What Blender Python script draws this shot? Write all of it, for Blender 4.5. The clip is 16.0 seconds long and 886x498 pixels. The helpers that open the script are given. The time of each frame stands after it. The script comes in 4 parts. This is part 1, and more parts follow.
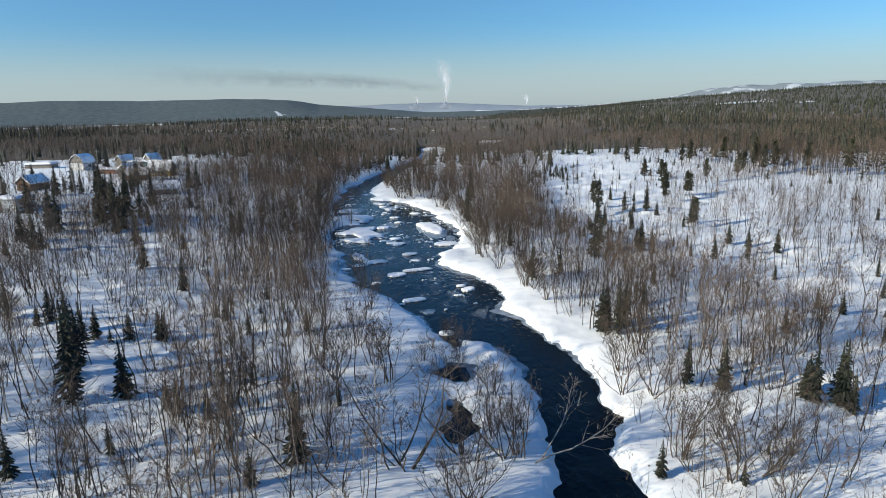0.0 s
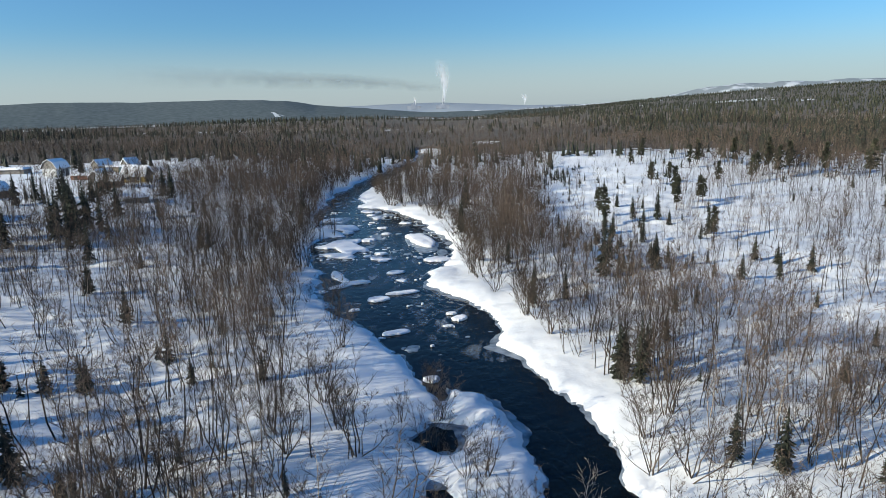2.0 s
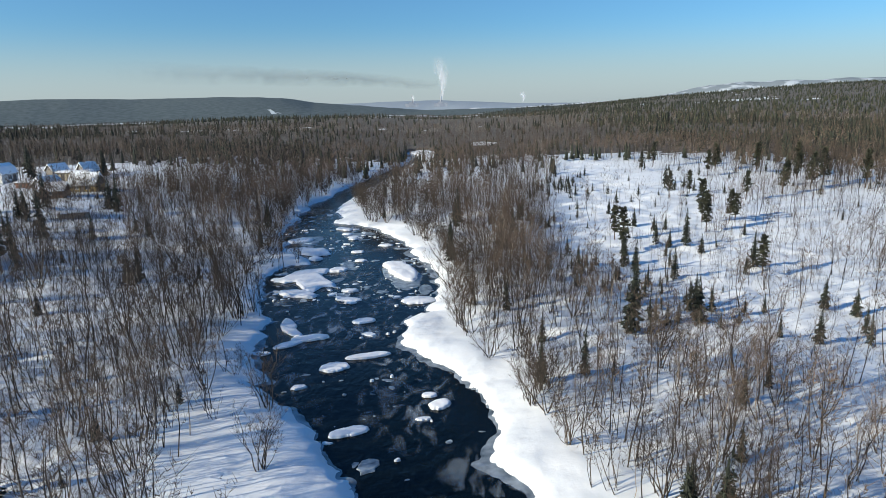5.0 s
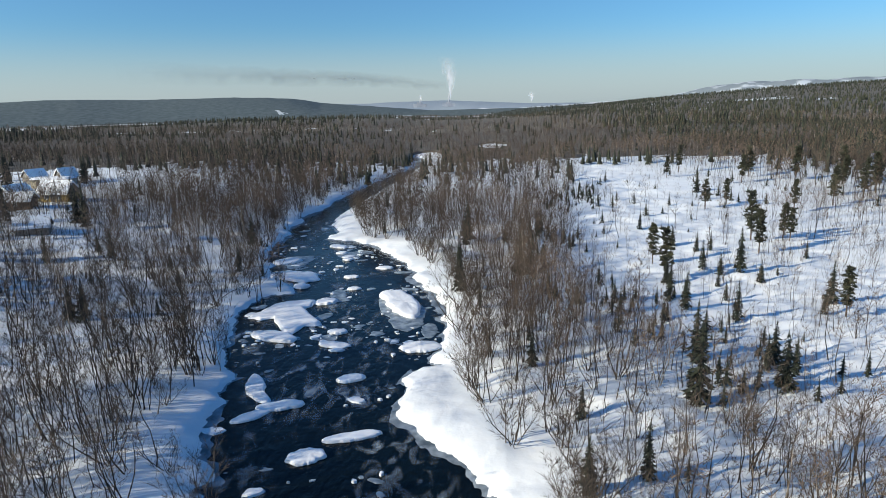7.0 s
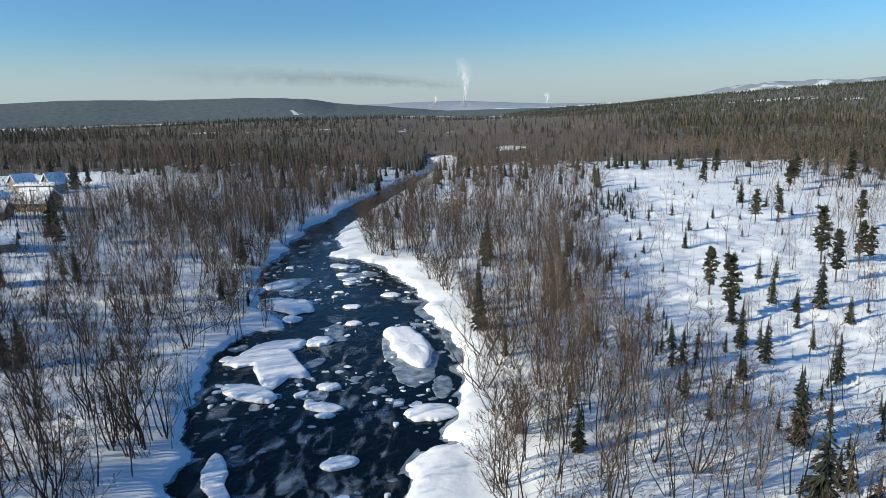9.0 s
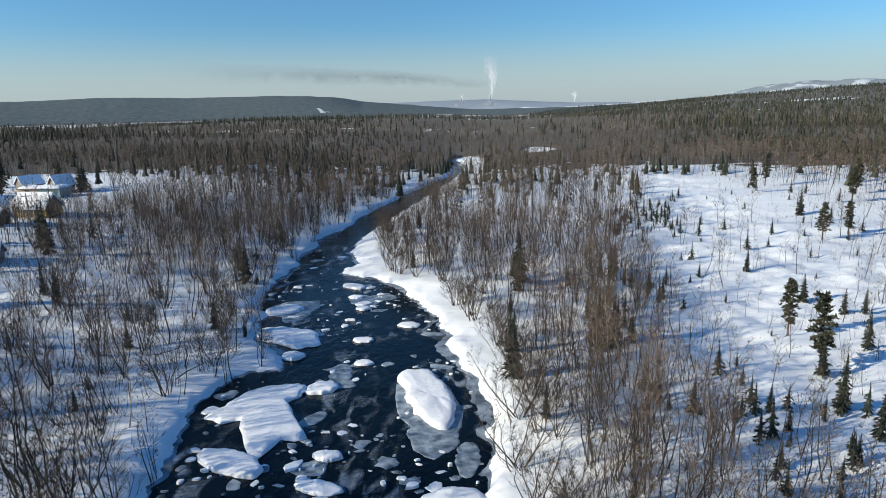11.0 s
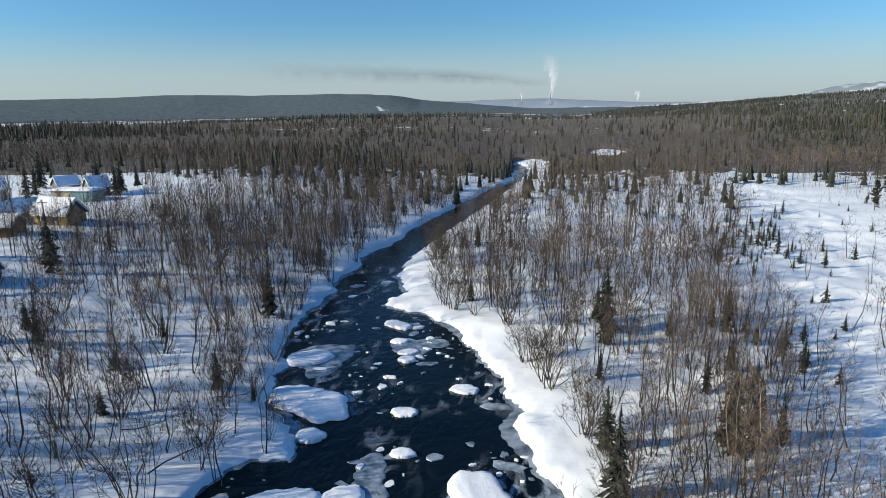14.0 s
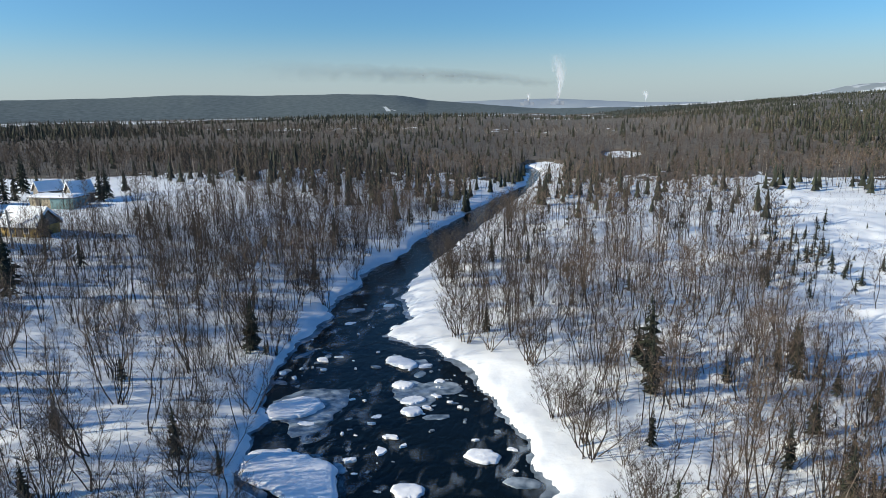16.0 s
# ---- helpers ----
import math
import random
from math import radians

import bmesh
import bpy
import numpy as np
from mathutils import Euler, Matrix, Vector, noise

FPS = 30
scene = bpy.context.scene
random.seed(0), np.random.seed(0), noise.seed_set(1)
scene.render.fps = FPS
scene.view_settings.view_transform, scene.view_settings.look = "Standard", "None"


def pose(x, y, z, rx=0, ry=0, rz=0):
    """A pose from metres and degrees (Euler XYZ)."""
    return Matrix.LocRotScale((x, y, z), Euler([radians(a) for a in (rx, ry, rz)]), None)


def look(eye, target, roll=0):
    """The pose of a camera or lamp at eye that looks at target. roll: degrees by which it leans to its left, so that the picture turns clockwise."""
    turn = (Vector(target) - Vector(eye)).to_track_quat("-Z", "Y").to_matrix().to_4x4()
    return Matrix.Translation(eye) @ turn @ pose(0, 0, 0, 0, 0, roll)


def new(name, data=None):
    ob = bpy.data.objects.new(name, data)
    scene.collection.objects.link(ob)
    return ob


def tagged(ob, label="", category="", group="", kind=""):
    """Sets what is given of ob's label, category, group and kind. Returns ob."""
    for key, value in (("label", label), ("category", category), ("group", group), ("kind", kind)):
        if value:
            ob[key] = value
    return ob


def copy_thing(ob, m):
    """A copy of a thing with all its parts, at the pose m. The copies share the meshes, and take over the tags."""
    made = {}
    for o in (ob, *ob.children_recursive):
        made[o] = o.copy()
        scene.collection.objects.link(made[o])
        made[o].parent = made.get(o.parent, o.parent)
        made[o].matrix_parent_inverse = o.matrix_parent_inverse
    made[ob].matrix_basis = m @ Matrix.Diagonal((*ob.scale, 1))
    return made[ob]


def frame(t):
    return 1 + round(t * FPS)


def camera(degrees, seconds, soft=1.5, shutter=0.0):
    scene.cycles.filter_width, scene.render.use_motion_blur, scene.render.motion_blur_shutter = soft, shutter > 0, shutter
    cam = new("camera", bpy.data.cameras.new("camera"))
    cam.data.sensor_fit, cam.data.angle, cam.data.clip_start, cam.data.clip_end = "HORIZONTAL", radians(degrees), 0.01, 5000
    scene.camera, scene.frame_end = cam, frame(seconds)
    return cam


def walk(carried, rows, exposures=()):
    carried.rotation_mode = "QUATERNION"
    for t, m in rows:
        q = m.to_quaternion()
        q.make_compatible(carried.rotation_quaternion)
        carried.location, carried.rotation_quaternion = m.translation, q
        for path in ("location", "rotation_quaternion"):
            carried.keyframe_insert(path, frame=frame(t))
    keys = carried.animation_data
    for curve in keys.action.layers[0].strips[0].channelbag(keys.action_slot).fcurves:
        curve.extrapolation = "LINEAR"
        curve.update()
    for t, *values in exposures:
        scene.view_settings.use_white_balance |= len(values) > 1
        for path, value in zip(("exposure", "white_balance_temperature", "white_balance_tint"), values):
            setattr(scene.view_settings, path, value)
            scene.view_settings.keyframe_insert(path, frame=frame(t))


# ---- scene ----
cam = camera(69.6, 16.0, soft=0.5)
PATH = [
    (0, (1.209, 1.864, 21.076), (1.192, 3.815, 20.635), -1.1),
    (0.5, (1.37, 4.382, 21.012), (1.353, 6.333, 20.572), -1.3),
    (1, (1.604, 6.982, 21.02), (1.589, 8.933, 20.581), -1.3),
    (1.5, (1.957, 9.601, 21.066), (1.942, 11.551, 20.625), -1.3),
    (2, (2.37, 12.226, 21.048), (2.356, 14.176, 20.607), -1.4),
    (2.5, (2.734, 14.925, 21.049), (2.721, 16.875, 20.605), -1.3),
    (3, (3.066, 17.803, 21.091), (3.054, 19.752, 20.643), -1.3),
    (5.5, (4.119, 33.962, 21.565), (4.112, 35.911, 21.117), -1.2),
    (6, (4.082, 37.532, 21.559), (4.07, 39.481, 21.113), -1.4),
    (6.5, (4.074, 40.958, 21.556), (4.053, 42.907, 21.11), -1.3),
    (7, (4.06, 44.331, 21.537), (4.028, 46.28, 21.09), -1.3),
    (7.5, (3.996, 47.67, 21.511), (3.955, 49.619, 21.065), -1.3),
    (8, (3.9, 50.893, 21.496), (3.848, 52.842, 21.051), -1.2),
    (8.5, (3.801, 53.99, 21.486), (3.736, 55.939, 21.041), -1.3),
    (11, (3.115, 66.897, 21.827), (2.962, 68.841, 21.379), -1.1),
    (11.5, (2.946, 69.419, 21.826), (2.756, 71.359, 21.378), -1.3),
    (12, (2.636, 71.948, 21.831), (2.416, 73.884, 21.384), -1.2),
    (12.5, (2.27, 74.462, 21.843), (2.02, 76.395, 21.395), -1.1),
    (13, (1.856, 76.983, 21.874), (1.575, 78.911, 21.425), -1.0),
    (13.5, (1.42, 79.483, 21.839), (1.109, 81.407, 21.39), -0.8),
    (14, (0.873, 82.014, 21.773), (0.549, 83.936, 21.324), -0.8),
    (14.5, (0.419, 84.44, 21.755), (0.081, 86.359, 21.305), -0.9),
    (15, (-0.112, 86.793, 21.736), (-0.458, 88.711, 21.287), -0.8),
    (15.5, (-0.598, 89.181, 21.737), (-0.943, 91.098, 21.286), -0.8),
    (16, (-1.139, 91.538, 21.658), (-1.483, 93.456, 21.21), -0.8),
]
walk(cam, [(t, look(eye, target, roll)) for t, eye, target, roll in PATH], [(0, 0.33, 6620, 9), (16, 0.33, 6620, 9)])

# ---- light ----
SUN_DIR = Vector((-0.93, -0.36, 0.0)).normalized()
SUN_UP = radians(21.5)
world = bpy.data.worlds.new("winter_sky")
scene.world = world
world.use_nodes = True
wn = world.node_tree.nodes
sky = wn.new("ShaderNodeTexSky")
sky.sky_type = 'NISHITA'
sky.sun_disc = False
sky.sun_elevation = SUN_UP
sky.sun_rotation = math.atan2(SUN_DIR.x, SUN_DIR.y)
sky.air_density, sky.dust_density, sky.ozone_density = 0.95, 0.8, 6.0
wn["Background"].inputs["Strength"].default_value = 0.110
tint = wn.new("ShaderNodeMix")
tint.data_type, tint.blend_type = 'RGBA', 'MULTIPLY'
tint.inputs["Factor"].default_value = 1.0
world.node_tree.links.new(sky.outputs[0], tint.inputs["A"])
# pale haze all round the horizon
way = wn.new("ShaderNodeTexCoord")
axes = wn.new("ShaderNodeSeparateXYZ")
low_sky = wn.new("ShaderNodeMapRange")
low_sky.interpolation_type = 'SMOOTHERSTEP'
low_sky.inputs["From Min"].default_value, low_sky.inputs["From Max"].default_value = 0.0, 0.13
low_sky.inputs["To Min"].default_value, low_sky.inputs["To Max"].default_value = 0.68, 0.0
haze = wn.new("ShaderNodeMix")
haze.data_type = 'RGBA'
haze.inputs["B"].default_value = (3.85, 4.35, 4.6, 1)
world.node_tree.links.new(way.outputs["Generated"], axes.inputs[0])
world.node_tree.links.new(axes.outputs["Z"], low_sky.inputs["Value"])
# the sky deepens towards the zenith
high_sky = wn.new("ShaderNodeMapRange")
high_sky.interpolation_type = 'SMOOTHSTEP'
high_sky.inputs["From Min"].default_value, high_sky.inputs["From Max"].default_value = 0.12, 0.6
deep = wn.new("ShaderNodeMix")
deep.data_type = 'RGBA'
deep.inputs["A"].default_value, deep.inputs["B"].default_value = (0.732, 1.0, 1.075, 1), (0.505, 0.97, 1.18, 1)
world.node_tree.links.new(axes.outputs["Z"], high_sky.inputs["Value"])
world.node_tree.links.new(high_sky.outputs["Result"], deep.inputs["Factor"])
world.node_tree.links.new(deep.outputs["Result"], tint.inputs["B"])
world.node_tree.links.new(low_sky.outputs["Result"], haze.inputs["Factor"])
world.node_tree.links.new(tint.outputs["Result"], haze.inputs["A"])
world.node_tree.links.new(haze.outputs["Result"], wn["Background"].inputs["Color"])
sun_data = bpy.data.lights.new("sun", 'SUN')
sun_data.energy, sun_data.angle, sun_data.color = 5.0, radians(0.55), (1.0, 0.905, 0.71)
sun = new("sun", sun_data)
sun.matrix_world = look((SUN_DIR * 100 * math.cos(SUN_UP) + Vector((0, 0, 100 * math.sin(SUN_UP)))), (0, 0, 0))


# ---- materials ----
def material(name, rough=0.8, metal=0.0):
    m = bpy.data.materials.new(name)
    m.use_nodes = True
    b = m.node_tree.nodes["Principled BSDF"]
    b.inputs["Roughness"].default_value, b.inputs["Metallic"].default_value = rough, metal
    return m, m.node_tree.nodes, m.node_tree.links, b


def mottled(name, a, b, scale, rough=0.8, bump=0.0, bump_scale=None, detail=5, metal=0.0, spread=(0.35, 0.65), spec=None, random_mix=0.0, relief=0.1):
    """Two colours mixed by noise of that scale, with fine relief."""
    m, n, l, p = material(name, rough, metal)
    tc = n.new("ShaderNodeNewGeometry")
    no = n.new("ShaderNodeTexNoise")
    no.inputs["Scale"].default_value, no.inputs["Detail"].default_value = scale, detail
    l.new(tc.outputs["Position"], no.inputs["Vector"])
    r = n.new("ShaderNodeValToRGB")
    r.color_ramp.elements[0].position, r.color_ramp.elements[1].position = spread
    r.color_ramp.elements[0].color, r.color_ramp.elements[1].color = (*a, 1), (*b, 1)
    l.new(no.outputs["Fac"], r.inputs["Fac"])
    out = r.outputs["Color"]
    if random_mix:
        oi = n.new("ShaderNodeNewGeometry")
        hs = n.new("ShaderNodeHueSaturation")
        mr = n.new("ShaderNodeMapRange")
        mr.inputs["To Min"].default_value, mr.inputs["To Max"].default_value = 1 - random_mix, 1 + random_mix
        l.new(oi.outputs["Random Per Island"], mr.inputs["Value"])
        l.new(mr.outputs["Result"], hs.inputs["Value"])
        l.new(out, hs.inputs["Color"])
        out = hs.outputs["Color"]
    l.new(out, p.inputs["Base Color"])
    if spec is not None:
        p.inputs["Specular IOR Level"].default_value = spec
    if bump:
        bn = n.new("ShaderNodeTexNoise")
        bn.inputs["Scale"].default_value, bn.inputs["Detail"].default_value = bump_scale or scale * 4, 6
        l.new(tc.outputs["Position"], bn.inputs["Vector"])
        bu = n.new("ShaderNodeBump")
        bu.inputs["Strength"].default_value, bu.inputs["Distance"].default_value = bump, relief
        l.new(bn.outputs["Fac"], bu.inputs["Height"])
        l.new(bu.outputs["Normal"], p.inputs["Normal"])
    return m


SNOW = mottled("snow", (0.75, 0.79, 0.83), (0.83, 0.855, 0.88), 0.35, rough=0.7, bump=0.35, bump_scale=0.9, spec=0.3, relief=0.22)
FLOE = mottled("floe_snow", (0.80, 0.83, 0.87), (0.90, 0.91, 0.93), 0.6, rough=0.6, bump=0.3, bump_scale=3.0, spec=0.3)
ICE = mottled("river_ice", (0.06, 0.09, 0.12), (0.36, 0.42, 0.47), 1.3, rough=0.35, bump=0.3, bump_scale=5.0)
WET_ICE = mottled("wet_bank_ice", (0.07, 0.09, 0.11), (0.30, 0.35, 0.40), 0.7, rough=0.25, bump=0.2, bump_scale=4.0)
BARK = mottled("birch_bark", (0.010, 0.008, 0.0065), (0.05, 0.039, 0.030), 1.2, rough=0.9, random_mix=0.45)
PALE_BARK = mottled("pale_birch_bark", (0.16, 0.135, 0.11), (0.42, 0.37, 0.32), 1.5, rough=0.9, random_mix=0.3)
TWIG = mottled("birch_twigs", (0.040, 0.029, 0.022), (0.15, 0.110, 0.083), 0.05, rough=0.9, random_mix=0.35)
WILLOW = mottled("willow_twigs", (0.03, 0.023, 0.018), (0.10, 0.077, 0.06), 0.4, rough=0.9, random_mix=0.35)
NEEDLE = mottled("spruce_needles", (0.010, 0.015, 0.010), (0.031, 0.037, 0.022), 0.5, rough=0.85, random_mix=0.4)
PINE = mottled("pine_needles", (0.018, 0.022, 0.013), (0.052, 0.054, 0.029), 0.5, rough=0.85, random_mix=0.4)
CONE_BARK = mottled("spruce_bark", (0.05, 0.035, 0.028), (0.12, 0.085, 0.06), 3.0, rough=0.95)
FAR_MIX = mottled("far_forest", (0.05, 0.045, 0.036), (0.15, 0.128, 0.105), 0.5, rough=0.95, spread=(0.3, 0.7), random_mix=0.0)


# Blue-grey of distant haze, mixed straight into the woods' base colour
HAZE_WOODS = mottled("haze_grey_woods", (0.10, 0.127, 0.134), (0.14, 0.168, 0.176), 0.05, rough=1.0, spec=0.0)
# Dark woods lifted towards grey: the slope's haze is only this colour
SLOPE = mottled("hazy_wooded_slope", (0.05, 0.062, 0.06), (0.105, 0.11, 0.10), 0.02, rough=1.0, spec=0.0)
# Pale blue stands for the air before the ridge, painted as base colour
HAZE_RIDGE = mottled("haze_blue_ridge", (0.25, 0.30, 0.36), (0.29, 0.34, 0.39), 0.004, rough=1.0, spec=0.0)
# Snow and dark patches drawn together in blue-grey, haze included in both colours
HAZY_MOUNTAIN = mottled("hazy_snowy_mountain", (0.22, 0.26, 0.29), (0.50, 0.55, 0.60), 0.010, rough=1.0, spread=(0.50, 0.60), spec=0.0)
# Ski-run snow dimmed and cooled, so the colour itself carries the haze
HAZY_SNOW = mottled("hazy_snow", (0.40, 0.46, 0.52), (0.50, 0.55, 0.60), 0.05, rough=1.0, spec=0.0)
CONCRETE = mottled("far_concrete", (0.25, 0.28, 0.33), (0.32, 0.35, 0.40), 0.05, rough=0.9)
OCHRE = mottled("ochre_boards", (0.33, 0.22, 0.06), (0.45, 0.31, 0.10), 1.5, rough=0.8)
BEIGE = mottled("beige_boards", (0.36, 0.30, 0.20), (0.45, 0.38, 0.27), 1.5, rough=0.8)
TEAL = mottled("teal_paint", (0.10, 0.20, 0.22), (0.16, 0.28, 0.29), 1.2, rough=0.6)
GREY_BOARDS = mottled("weathered_boards", (0.13, 0.12, 0.11), (0.27, 0.25, 0.22), 2.0, rough=0.9)
BROWN_WALL = mottled("brown_logs", (0.10, 0.055, 0.035), (0.18, 0.10, 0.06), 2.0, rough=0.9)
PALE_WALL = mottled("pale_plaster", (0.45, 0.46, 0.46), (0.58, 0.58, 0.57), 1.0, rough=0.85)
RED_BRICK = mottled("red_boards", (0.26, 0.11, 0.07), (0.36, 0.17, 0.11), 2.0, rough=0.85)
BOARDS = mottled("roof_boards", (0.09, 0.08, 0.07), (0.18, 0.15, 0.13), 2.0, rough=0.9)
WHITE_PAINT = mottled("white_paint", (0.70, 0.70, 0.68), (0.80, 0.80, 0.79), 3.0, rough=0.6)
GLASS, _n, _l, _b = material("window_glass", 0.05)
_b.inputs["Base Color"].default_value = (0.05, 0.08, 0.11, 1)


def smoke_material(name, colour, peak, scale, narrow):
    """Soft smoke: opaque by noise, fading to the sheet's edges."""
    m, n, l, p = material(name, 1.0)
    p.inputs["Base Color"].default_value = (*colour, 1)
    p.inputs["Specular IOR Level"].default_value = 0.0
    tc = n.new("ShaderNodeTexCoord")
    no = n.new("ShaderNodeTexNoise")
    no.inputs["Scale"].default_value, no.inputs["Detail"].default_value = scale, 5
    l.new(tc.outputs["Generated"], no.inputs["Vector"])
    sep = n.new("ShaderNodeSeparateXYZ")
    l.new(tc.outputs["Generated"], sep.inputs[0])

    def step(op, a, b):
        k = n.new("ShaderNodeMath")
        k.operation = op
        for i, v in enumerate((a, b)):
            if isinstance(v, (int, float)):
                k.inputs[i].default_value = v
            else:
                l.new(v, k.inputs[i])
        return k.outputs[0]

    x, z, f = sep.outputs["X"], sep.outputs["Z"], no.outputs["Fac"]
    wob = step('MULTIPLY', step('SUBTRACT', f, 0.5), 0.28 if narrow else 0.4)
    if narrow:
        mid = step('ADD', step('MULTIPLY', step('MULTIPLY', z, step('SUBTRACT', 0.8, z)), 0.3), 0.31)
        off = step('ABSOLUTE', step('SUBTRACT', step('ADD', x, wob), mid), 0)
        width = step('ADD', step('MULTIPLY', z, 0.25), 0.035)
        body = step('MULTIPLY', step('SUBTRACT', 1.0, step('DIVIDE', off, width)), 1.35)
        fade = step('MINIMUM', 1.0, step('MULTIPLY', step('SUBTRACT', 1.0, z), 2.2))
    else:
        mid = step('ADD', step('MULTIPLY', step('POWER', step('SUBTRACT', 1.0, x), 0.8), 0.52), 0.24)
        off = step('ABSOLUTE', step('SUBTRACT', step('ADD', z, step('MULTIPLY', wob, 0.6)), mid), 0)
        body = step('SUBTRACT', 1.0, step('DIVIDE', off, step('ADD', 0.13, step('MULTIPLY', step('SUBTRACT', 1.0, x), 0.2))))
        fade = step('MINIMUM', step('MULTIPLY', x, 1.2), step('ADD', 0.15, step('MULTIPLY', step('SUBTRACT', 1.0, x), 2.6)))
    a = step('MULTIPLY', step('MAXIMUM', body, 0.0), step('MULTIPLY', step('MAXIMUM', fade, 0.0), peak))
    a = step('MINIMUM', step('MULTIPLY', a, step('ADD', step('MULTIPLY', f, 1.4), 0.3)), 0.97)
    l.new(a, p.inputs["Alpha"])
    return m


WHITE_SMOKE = smoke_material("white_smoke", (0.82, 0.83, 0.85), 0.75, 5.0, True)
DARK_SMOKE = smoke_material("dark_smoke", (0.26, 0.30, 0.33), 0.78, 2.0, False)


def water_material():
    m, n, l, p = material("river_water", 0.08)
    p.inputs["Base Color"].default_value = (0.003, 0.006, 0.008, 1)
    p.inputs["IOR"].default_value = 1.33
    p.inputs["Specular IOR Level"].default_value = 0.24
    g = n.new("ShaderNodeNewGeometry")
    mp = n.new("ShaderNodeMapping")
    mp.inputs["Scale"].default_value = (1.6, 0.8, 1.0)
    l.new(g.outputs["Position"], mp.inputs["Vector"])
    a, b = n.new("ShaderNodeTexNoise"), n.new("ShaderNodeTexNoise")
    a.inputs["Scale"].default_value, a.inputs["Detail"].default_value, a.inputs["Distortion"].default_value = 1.1, 6, 0.6
    b.inputs["Scale"].default_value, b.inputs["Detail"].default_value = 0.12, 3
    l.new(mp.outputs[0], a.inputs["Vector"])
    l.new(g.outputs["Position"], b.inputs["Vector"])
    mul = n.new("ShaderNodeMath")
    mul.operation = 'MULTIPLY'
    l.new(a.outputs["Fac"], mul.inputs[0])
    l.new(b.outputs["Fac"], mul.inputs[1])
    bu = n.new("ShaderNodeBump")
    bu.inputs["Strength"].default_value, bu.inputs["Distance"].default_value = 0.7, 0.25
    l.new(mul.outputs[0], bu.inputs["Height"])
    l.new(bu.outputs["Normal"], p.inputs["Normal"])
    return m


def slush_material():
    """Thin broken slush: lace of grey ice with clear water between."""
    m, n, l, p = material("river_slush", 0.5)
    p.inputs["Base Color"].default_value = (0.42, 0.50, 0.58, 1)
    g = n.new("ShaderNodeNewGeometry")
    mp = n.new("ShaderNodeMapping")
    mp.inputs["Scale"].default_value, mp.inputs["Rotation"].default_value = (1.0, 0.45, 1.0), (0, 0, radians(12))
    l.new(g.outputs["Position"], mp.inputs["Vector"])
    ramps = []
    for scale, detail, dist, lo, hi in ((0.9, 8, 0.7, 0.50, 0.68), (0.16, 2, 0.4, 0.44, 0.66)):
        no = n.new("ShaderNodeTexNoise")
        no.inputs["Scale"].default_value, no.inputs["Detail"].default_value, no.inputs["Distortion"].default_value = scale, detail, dist
        l.new(mp.outputs[0], no.inputs["Vector"])
        r = n.new("ShaderNodeMapRange")
        r.inputs["From Min"].default_value, r.inputs["From Max"].default_value = lo, hi
        l.new(no.outputs["Fac"], r.inputs["Value"])
        ramps.append(r.outputs["Result"])
    mul = n.new("ShaderNodeMath")
    mul.operation = 'MULTIPLY'
    l.new(ramps[0], mul.inputs[0])
    l.new(ramps[1], mul.inputs[1])
    half = n.new("ShaderNodeMath")
    half.operation = 'MULTIPLY'
    half.inputs[1].default_value = 0.7
    l.new(mul.outputs[0], half.inputs[0])
    l.new(half.outputs[0], p.inputs["Alpha"])
    return m


SLUSH = slush_material()
WATER = water_material()

# ---- mesh tools ----
RNG = np.random.default_rng(7)


def mesh_of(name, V, T, mats, index=None, smooth=False):
    """A mesh from arrays of points and triangles."""
    V, T = np.asarray(V, dtype=np.float32), np.asarray(T, dtype=np.int32)
    me = bpy.data.meshes.new(name)
    me.vertices.add(len(V))
    me.vertices.foreach_set("co", V.ravel())
    me.loops.add(T.size)
    me.loops.foreach_set("vertex_index", T.ravel())
    me.polygons.add(len(T))
    me.polygons.foreach_set("loop_start", np.arange(0, T.size, T.shape[1], dtype=np.int32))
    for m in mats:
        me.materials.append(m)
    if index is not None:
        me.polygons.foreach_set("material_index", np.asarray(index, dtype=np.int32))
    me.polygons.foreach_set("use_smooth", np.full(len(T), smooth, dtype=bool))
    me.update(calc_edges=True)
    me.validate()
    return me


